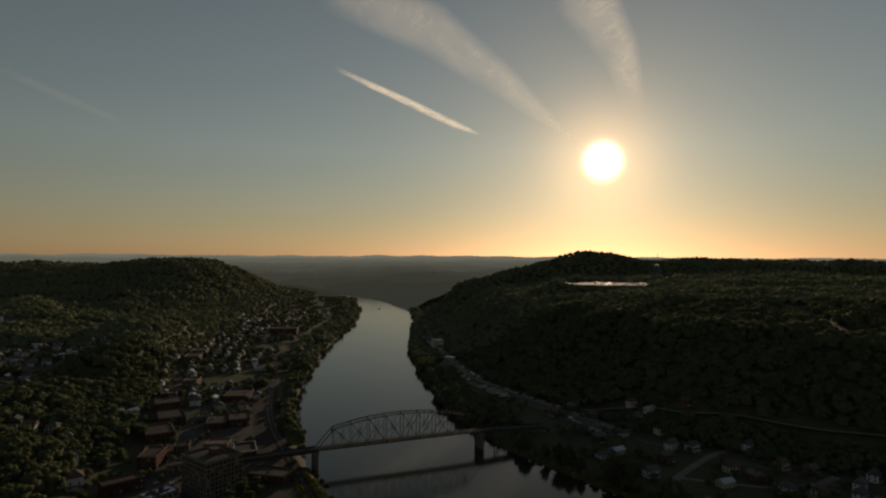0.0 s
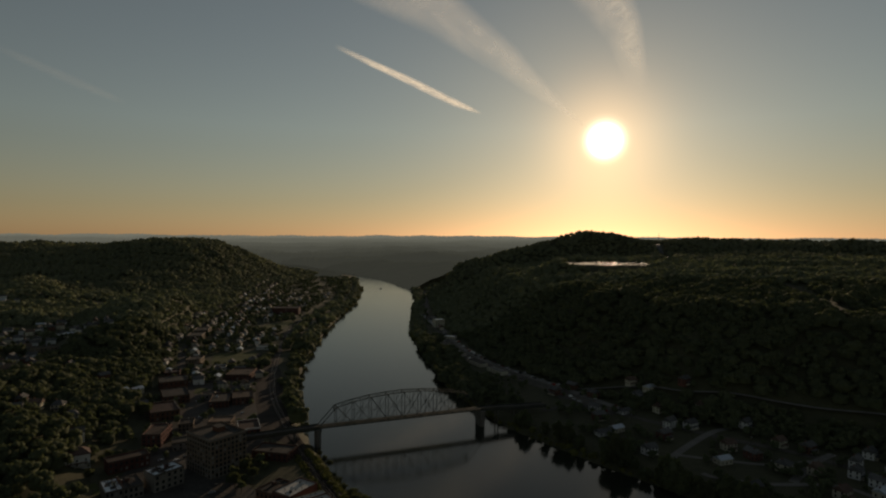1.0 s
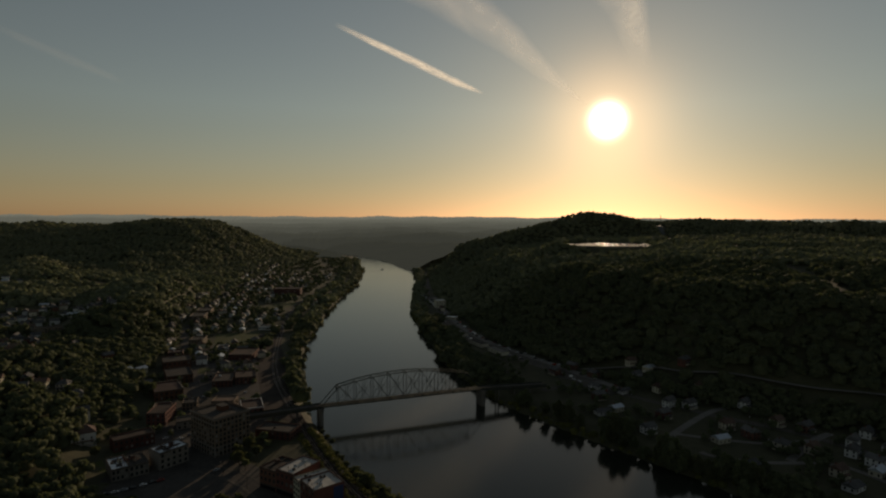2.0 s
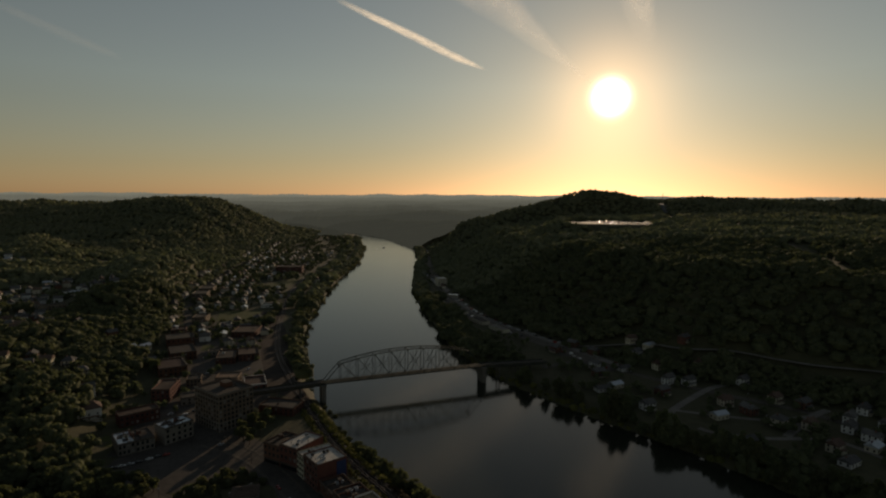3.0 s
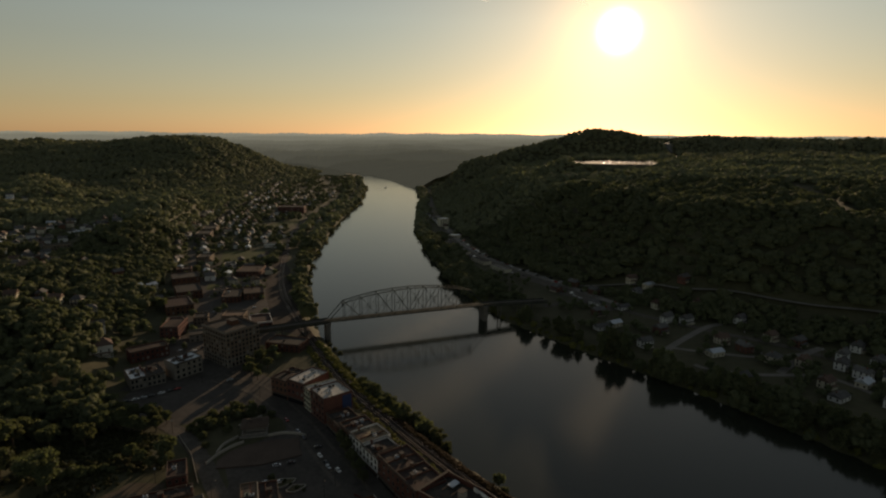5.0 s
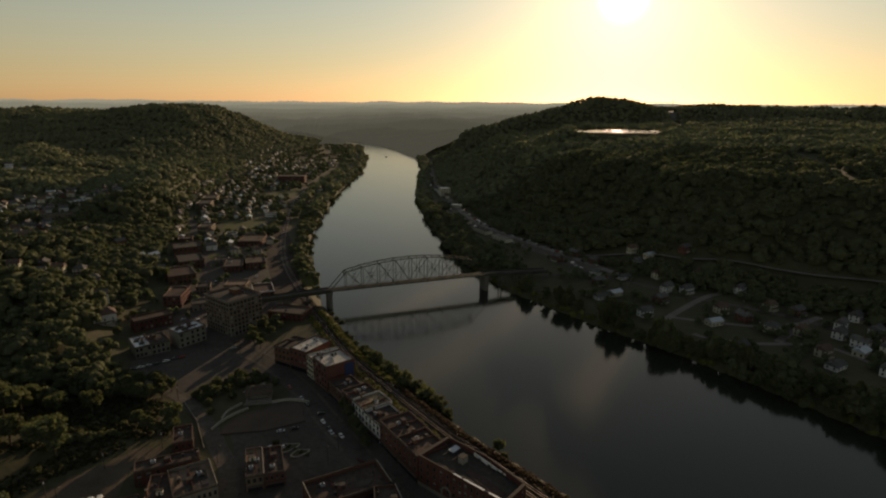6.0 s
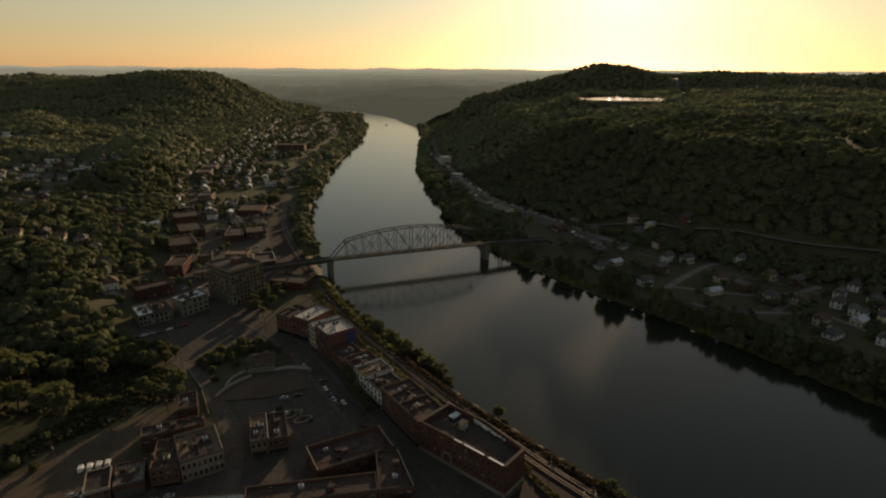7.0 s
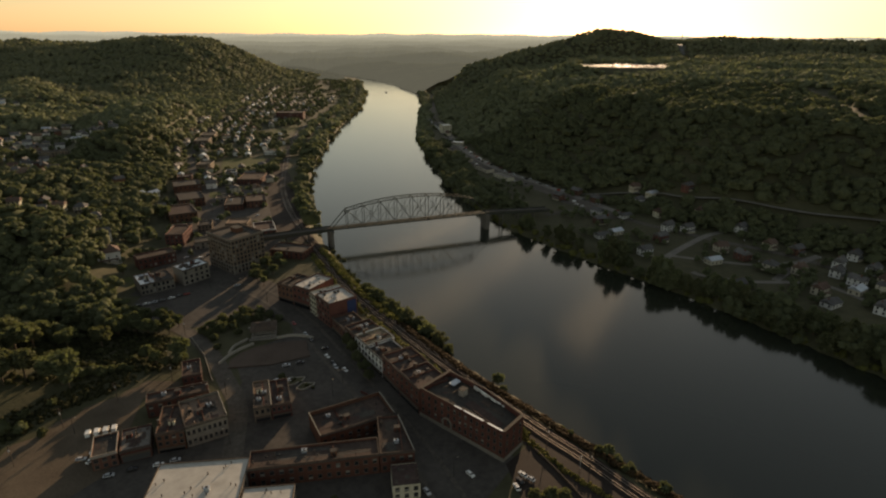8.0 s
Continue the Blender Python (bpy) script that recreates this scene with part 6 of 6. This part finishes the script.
brush("track_brush", RAILWAY[4:9], 9.5, 5.5, 2.0, 1.3, "dry weeds and brush beside the railway", 88)
brush("yard_brush", [(35.4, 222), (41, 213.5), (46.3, 205.4), (52.3, 197.5), (57.3, 192.6), (62.2, 187.9), (69, 180), (78, 168)], 1.6, -1.6, 1.0, 0.8, "strip of yellow-green brush beside the railway", 82)
brush("lane_brush", [(-196, 165), (-202, 205), (-190, 233), (-168, 260)], 15.0, 0.5, 1.8, 1.2, "scrub darkened for shade on the slope above the lane", 83, SHADE_SCRUB)

# ---- cars, vans, poles and small clutter ----
CAR_PAINT = []
for name, c in (("white", (0.6, 0.6, 0.58)), ("silver", (0.35, 0.36, 0.37)), ("black", (0.02, 0.02, 0.022)), ("red", (0.25, 0.03, 0.025)), ("blue", (0.04, 0.07, 0.16))):
    CAR_PAINT.append((name, material("car paint " + name, c, tuple(v * 1.15 for v in c), rough=0.25, scale=0.4, specular=0.6)))
TYRE = material("tyre rubber", (0.015, 0.015, 0.015), (0.03, 0.03, 0.03), scale=4)


def tapered(bm, low, high, z0, z1):
    """A block that narrows from the plan rectangle low to high (x0, y0, x1, y1)."""
    a = [bm.verts.new((x, y, z0)) for x, y in ((low[0], low[1]), (low[2], low[1]), (low[2], low[3]), (low[0], low[3]))]
    b = [bm.verts.new((x, y, z1)) for x, y in ((high[0], high[1]), (high[2], high[1]), (high[2], high[3]), (high[0], high[3]))]
    for i in range(4):
        bm.faces.new((a[i], a[(i + 1) % 4], b[(i + 1) % 4], b[i]))
    bm.faces.new(b), bm.faces.new(a[::-1])
    return bm


def car(colour, paint, at, van=False):
    base = tagged(new("van" if van else "car"), f"{colour} {'box van' if van else 'car'} parked on the asphalt", "van" if van else "car", "parked vehicles")
    base.matrix_world = at
    l, w = (5.2, 2.0) if van else (4.5, 1.8)
    body = tapered(bmesh.new(), (0, 0, l, w), (0.05, 0.05, l - 0.05, w - 0.05), 0.35, 0.95)
    bmesh.ops.bevel(body, geom=body.edges[:], offset=0.08, segments=1, affect="EDGES")
    part("body", body, paint, base)
    if van:
        part("cargo_box", tapered(bmesh.new(), (0.1, 0.02, 3.6, w - 0.02), (0.12, 0.06, 3.55, w - 0.06), 0.95, 2.25), paint, base)
        part("cab", tapered(bmesh.new(), (3.6, 0.08, 4.9, w - 0.08), (3.6, 0.2, 4.3, w - 0.2), 0.95, 1.9), GLASS, base, "dark cab windows")
    else:
        part("cabin", tapered(bmesh.new(), (0.5, 0.1, 3.4, w - 0.1), (1.0, 0.25, 2.7, w - 0.25), 0.95, 1.42), GLASS, base, "dark glazed cabin")
        part("car_roof", tapered(bmesh.new(), (1.0, 0.25, 2.7, w - 0.25), (1.1, 0.32, 2.6, w - 0.32), 1.425, 1.48), paint, base)
    for x in (0.85, l - 0.9):
        for y in (0.1, w - 0.1):
            bm = bmesh.new()
            bmesh.ops.create_cone(bm, segments=12, radius1=0.34, radius2=0.34, depth=0.24, cap_ends=True, matrix=Matrix.Translation((x, y, 0.34)) @ Matrix.Rotation(math.pi / 2, 4, "X"))
            part("wheel", bm, TYRE, base)
    return base


park = random.Random(12)
cars = {}


def parked(x, y, turn, k=None, z=None, van=False):
    k = park.randrange(5) if k is None else k
    m = pose(x, y, (height(x, y) + 0.16) if z is None else z, 0, 0, turn)
    if (k, van) in cars:
        copy_thing(cars[k, van], m)
    else:
        cars[k, van] = car(*CAR_PAINT[k], m, van)


for i, x in enumerate((-167.0, -163.6, -160.2, -156.8)):
    parked(x, 215.0 + 1.4 * i, 112, 0, TOWN + 0.12, van=True)
for x, y, a, k in ((-212, 352, 35, 0), (-208, 355, 35, 1), (-204, 358, 35, 2), (-199, 362, 40, 0), (-195, 366, 40, 2), (-191, 369, 40, 3), (-216, 349, 35, 2), (-160, 385, 40, 1),
                   (-92, 316, -54, 1), (-87, 309, -54, 2), (-73, 290, -54, 0), (-68, 283, -54, 2), (-66, 279, -54, 1), (-60, 276, -54, 0), (-103, 330, -54, 3),
                   (-88, 262, 25, 0), (-95, 262, 10, 1), (-94, 277, 20, 1), (-87, 280, 20, 2), (-76, 296, 20, 2), (-160, 203, 30, 0), (-164, 199, 10, 1), (-157, 197, 70, 0),
                   (-128, 196, 20, 0), (-122, 199, 20, 1), (-138, 193, 20, 2), (-146, 189, 20, 1), (35, 194, 130, 0), (38, 192, 140, 1), (33, 190, 120, 2), (31, 186, 110, 0),
                   (-176, 440, 50, 0), (-210, 440, 60, 0), (-206, 447, 60, 2), (-222, 440, 60, 1), (-20, 192, -60, 2), (-10, 186, -60, 1), (8, 196, -50, 0),
                   (-240, 500, 65, 0), (-236, 545, 65, 1), (-180, 520, 70, 0), (-186, 536, 70, 2), (-200, 560, 70, 1)):
    parked(x, y, a, k)
strip = bend(RIVER_ROAD[3:8], 9.0)
for off, chance in ((9.5, 0.5), (12.5, 0.35), (-9.5, 0.45)):
    for q, ahead in zip(sides(strip, off), strip[1:]):
        if park.random() < chance and clear_of(np.array([q.x]), np.array([q.y]), 2.5)[0]:
            parked(q.x, q.y, park.choice((118, 125, 30, 40)), park.choice((0, 0, 1, 1, 2, 3)), van=park.random() < 0.3)
for i in range(66):
    y = 1180 + 27 * (i // 11) + park.uniform(-1, 1)
    x = 0.27 * y + (i % 11) * 10 + park.uniform(-3, 3)
    parked(x, y, park.choice((80, 95, 100)), None, LOT + 0.4)


def street_lamp(x, y, turn):
    base = tagged(new("street_lamp"), "slim dark street lamp post with a bent arm", "street lamp", "street lamps")
    base.matrix_world = pose(x, y, TOWN + 0.05, 0, 0, turn)
    bm = bmesh.new()
    bmesh.ops.create_cone(bm, segments=8, radius1=0.16, radius2=0.09, depth=9, matrix=Matrix.Translation((0, 0, 4.5)), cap_ends=True)
    part("pole", bm, IRON, base)
    part("arm", beam(bmesh.new(), (0, 0, 8.9), (1.8, 0, 9.3), 0.1), IRON, base)
    part("head", tapered(bmesh.new(), (1.6, -0.18, 2.5, 0.18), (1.7, -0.12, 2.4, 0.12), 9.2, 9.42), COPING, base, "pale lamp head")
    return base


lamp = street_lamp(-100, 212, 200)
for x, y, a in ((-116, 250, 30), (-84, 296, 200), (-57, 262, 220), (-30, 222, 220), (-128, 360, 40), (-152, 382, 220), (-178, 384, 100), (-205, 362, 110), (-176, 218, 0), (-60, 250, 90), (3, 194, 40)):
    copy_thing(lamp, pose(x, y, TOWN + 0.05, 0, 0, a))


def signal_post(x, y, turn):
    """A railway signal: a pale mast with two short crossarms and lamp boxes."""
    base = tagged(new("signal_post"), "pale railway signal mast with short crossarms beside the track", "railway signal")
    base.matrix_world = pose(x, y, TOWN + 0.2, 0, 0, turn)
    bm = bmesh.new()
    bmesh.ops.create_cone(bm, segments=8, radius1=0.14, radius2=0.1, depth=6.2, matrix=Matrix.Translation((0, 0, 3.1)), cap_ends=True)
    part("mast", bm, METAL_ROOF, base)
    for z in (5.9, 4.8):
        part("crossarm", box(bmesh.new(), (1.9, 0.14, 0.14), (0, 0, z)), METAL_ROOF, base)
        for u in (-0.8, 0.8):
            part("lamp_box", box(bmesh.new(), (0.34, 0.3, 0.5), (u, -0.1, z + 0.3)), IRON, base)
    return base


signal_post(58.4, 200.4, 35)


def utility_pole(x, y, turn):
    base = tagged(new("utility_pole"), "weathered wooden utility pole with crossarms", "utility pole", "utility poles")
    base.matrix_world = pose(x, y, height(x, y), 0, 0, turn)
    bm = bmesh.new()
    bmesh.ops.create_cone(bm, segments=8, radius1=0.2, radius2=0.13, depth=12.5, matrix=Matrix.Translation((0, 0, 5.0)), cap_ends=True)
    part("pole", bm, TIMBER, base)
    for z in (10.4, 9.4):
        part("crossarm", box(bmesh.new(), (2.4, 0.14, 0.16), (0, 0.1, z)), TIMBER, base)
    part("transformer", box(bmesh.new(), (0.5, 0.5, 0.9), (0, -0.35, 8.4)), METAL_ROOF, base)
    return base


pole = utility_pole(-170, 244, 40)
for x, y, a in ((-150, 262, 60), (-184, 222, 20), (-189, 196, 0), (-165, 312, 40), (62, 198, 130), (46, 214, 130), (-235, 520, 70), (-252, 575, 70), (-285, 660, 70), (-215, 440, 60),
                (220, 500, 30), (262, 480, 30), (305, 440, 30), (180, 540, 20), (250, 430, 30)):
    copy_thing(pole, pose(x, y, height(x, y), 0, 0, a))


def planter(x, y, turn, r, label):
    """A raised kidney-shaped bed with a pale kerb."""
    base = tagged(new("planter"), label, "planter", "plaza planters")
    base.matrix_world = pose(x, y, TOWN + 0.08, 0, 0, turn)
    outline = [(r * (1.3 + 0.35 * math.sin(2 * a)) * math.cos(a), r * (0.8 + 0.2 * math.cos(3 * a)) * math.sin(a)) for a in np.linspace(0, 2 * math.pi, 21)[:-1]]
    bm = bmesh.new()
    for (a, b), (c, d) in zip(outline, outline[1:] + outline[:1]):
        beam(bm, (a, b, 0.3), (c, d, 0.3), 0.7, 0.6)
    part("kerb", bm, COPING, base, "pale stone kerb")
    part("bed", prism(bmesh.new(), [(a * 0.93, b * 0.93) for a, b in outline], 0, 0.45), GROUND, base)
    return base


planter(-84, 263.5, 20, 4.2, "pale-edged curved plaza bed with dark planting")
planter(-76.5, 259, 20, 3.4, "pale-edged curved plaza bed with dark planting")
for x, y, s in ((-84, 264, 0.3), (-76, 259, 0.32), (-88, 262, 0.25), (-91, 266, 0.5), (-72, 257, 0.25), (-80, 262, 0.22)):
    plant(x, y, s, 0.3)


def wall_run(line, high, mat, label):
    bm = bmesh.new()
    for a, b in zip(line, line[1:]):
        beam(bm, (*a, TOWN + high / 2), (*b, TOWN + high / 2), 0.35, high)
    tagged(part("retaining_wall", bm, mat), label, "wall", kind="structure")


wall_run([(-62, 234), (-50, 243), (-40, 250), (-46, 254)], 1.3, DARK_BRICK, "low dark brick wall edging the car park")
wall_run([(-124.5, 275.2), (-101.3, 279.3), (-81.3, 289.6)], 0.7, BRICK_PAVING, "low brick edge of the seating terrace")
wall_run([(-128, 262), (-143, 288), (-160, 309)], 1.0, COPING, "low pale wall along the climbing street")
wall_run([(39.9, 212.2), (46.9, 200.3), (52, 190.4), (58, 178)], 0.9, TIMBER, "low timber edging between yard and railway")
patch("dirt_yard", [(26, 202), (37, 214), (50, 201), (78, 168), (52, 160), (32, 178)], BALLAST, 0.06, "bare dirt yard behind the brick building", "yard")
# wooden shed roofs at the edge of the yard
shed = house("small brown shed with a tin roof beside the railway", 6, 9, 3.0, TIMBER, RUST_ROOF, 1.6, False, pose(58, 164, TOWN + 0.1, 0, 0, 130), plain=True)


def radio_mast(x, y, tall, label):
    """A thin lattice mast on the skyline: three legs with rungs."""
    base = tagged(new("radio_mast"), label, "mast", "skyline masts")
    base.matrix_world = pose(x, y, height(x, y))
    for i in range(3):
        a = i * 2.094
        part("leg", beam(bmesh.new(), (2.2 * math.cos(a), 2.2 * math.sin(a), -2), (0.3 * math.cos(a), 0.3 * math.sin(a), tall), 0.5), IRON, base)
    for k in range(1, 6):
        r = 2.2 - 1.8 * k / 6
        bm = bmesh.new()
        for i in range(3):
            a, b = i * 2.094, (i + 1) * 2.094
            beam(bm, (r * math.cos(a), r * math.sin(a), tall * k / 6), (r * math.cos(b), r * math.sin(b), tall * k / 6), 0.3)
        part("rung", bm, IRON, base)
    return base


radio_mast(805, 2130, 34, "slim dark radio mast on the hilltop")
radio_mast(1080, 2330, 48, "slim dark radio mast on the hilltop")


FOAM = material("river foam", (0.2, 0.2, 0.19), (0.5, 0.5, 0.48), scale=0.8, coarse=0.2)


def river_boat(x, y, turn):
    base = tagged(new("boat"), "small pale motor boat out on the river", "boat")
    base.matrix_world = pose(x, y, LEVEL, 0, 0, turn)
    bm = tapered(bmesh.new(), (-6, -1.6, 5, 1.6), (-6.4, -2.0, 7.5, 2.0), -0.4, 1.1)
    part("hull", bm, WHITE_PAINT, base)
    for side in (-1, 1):
        bm = bmesh.new()
        run = [(-8 - 6.0 * i, side * (1.2 + 0.9 * i ** 0.9)) for i in range(14)]
        for (a, b), (c, d) in zip(run, run[1:]):
            bm.faces.new([bm.verts.new(p) for p in ((a, b, 0.06), (a, b + side * (1.6 - 0.08 * abs(a) / 6), 0.06), (c, d + side * (1.6 - 0.08 * abs(c) / 6), 0.06), (c, d, 0.06))])
        part("wake", bm, FOAM, base, "pale foam trailing behind the boat")
    part("cabin", tapered(bmesh.new(), (-4, -1.4, 2.5, 1.4), (-3.6, -1.2, 1.6, 1.2), 1.1, 3.0), WHITE_PAINT, base)
    part("cabin_window", tapered(bmesh.new(), (2.2, -1.1, 2.6, 1.1), (1.7, -1.0, 2.0, 1.0), 1.5, 2.6), GLASS, base)


river_boat(-220, 1985, 70)
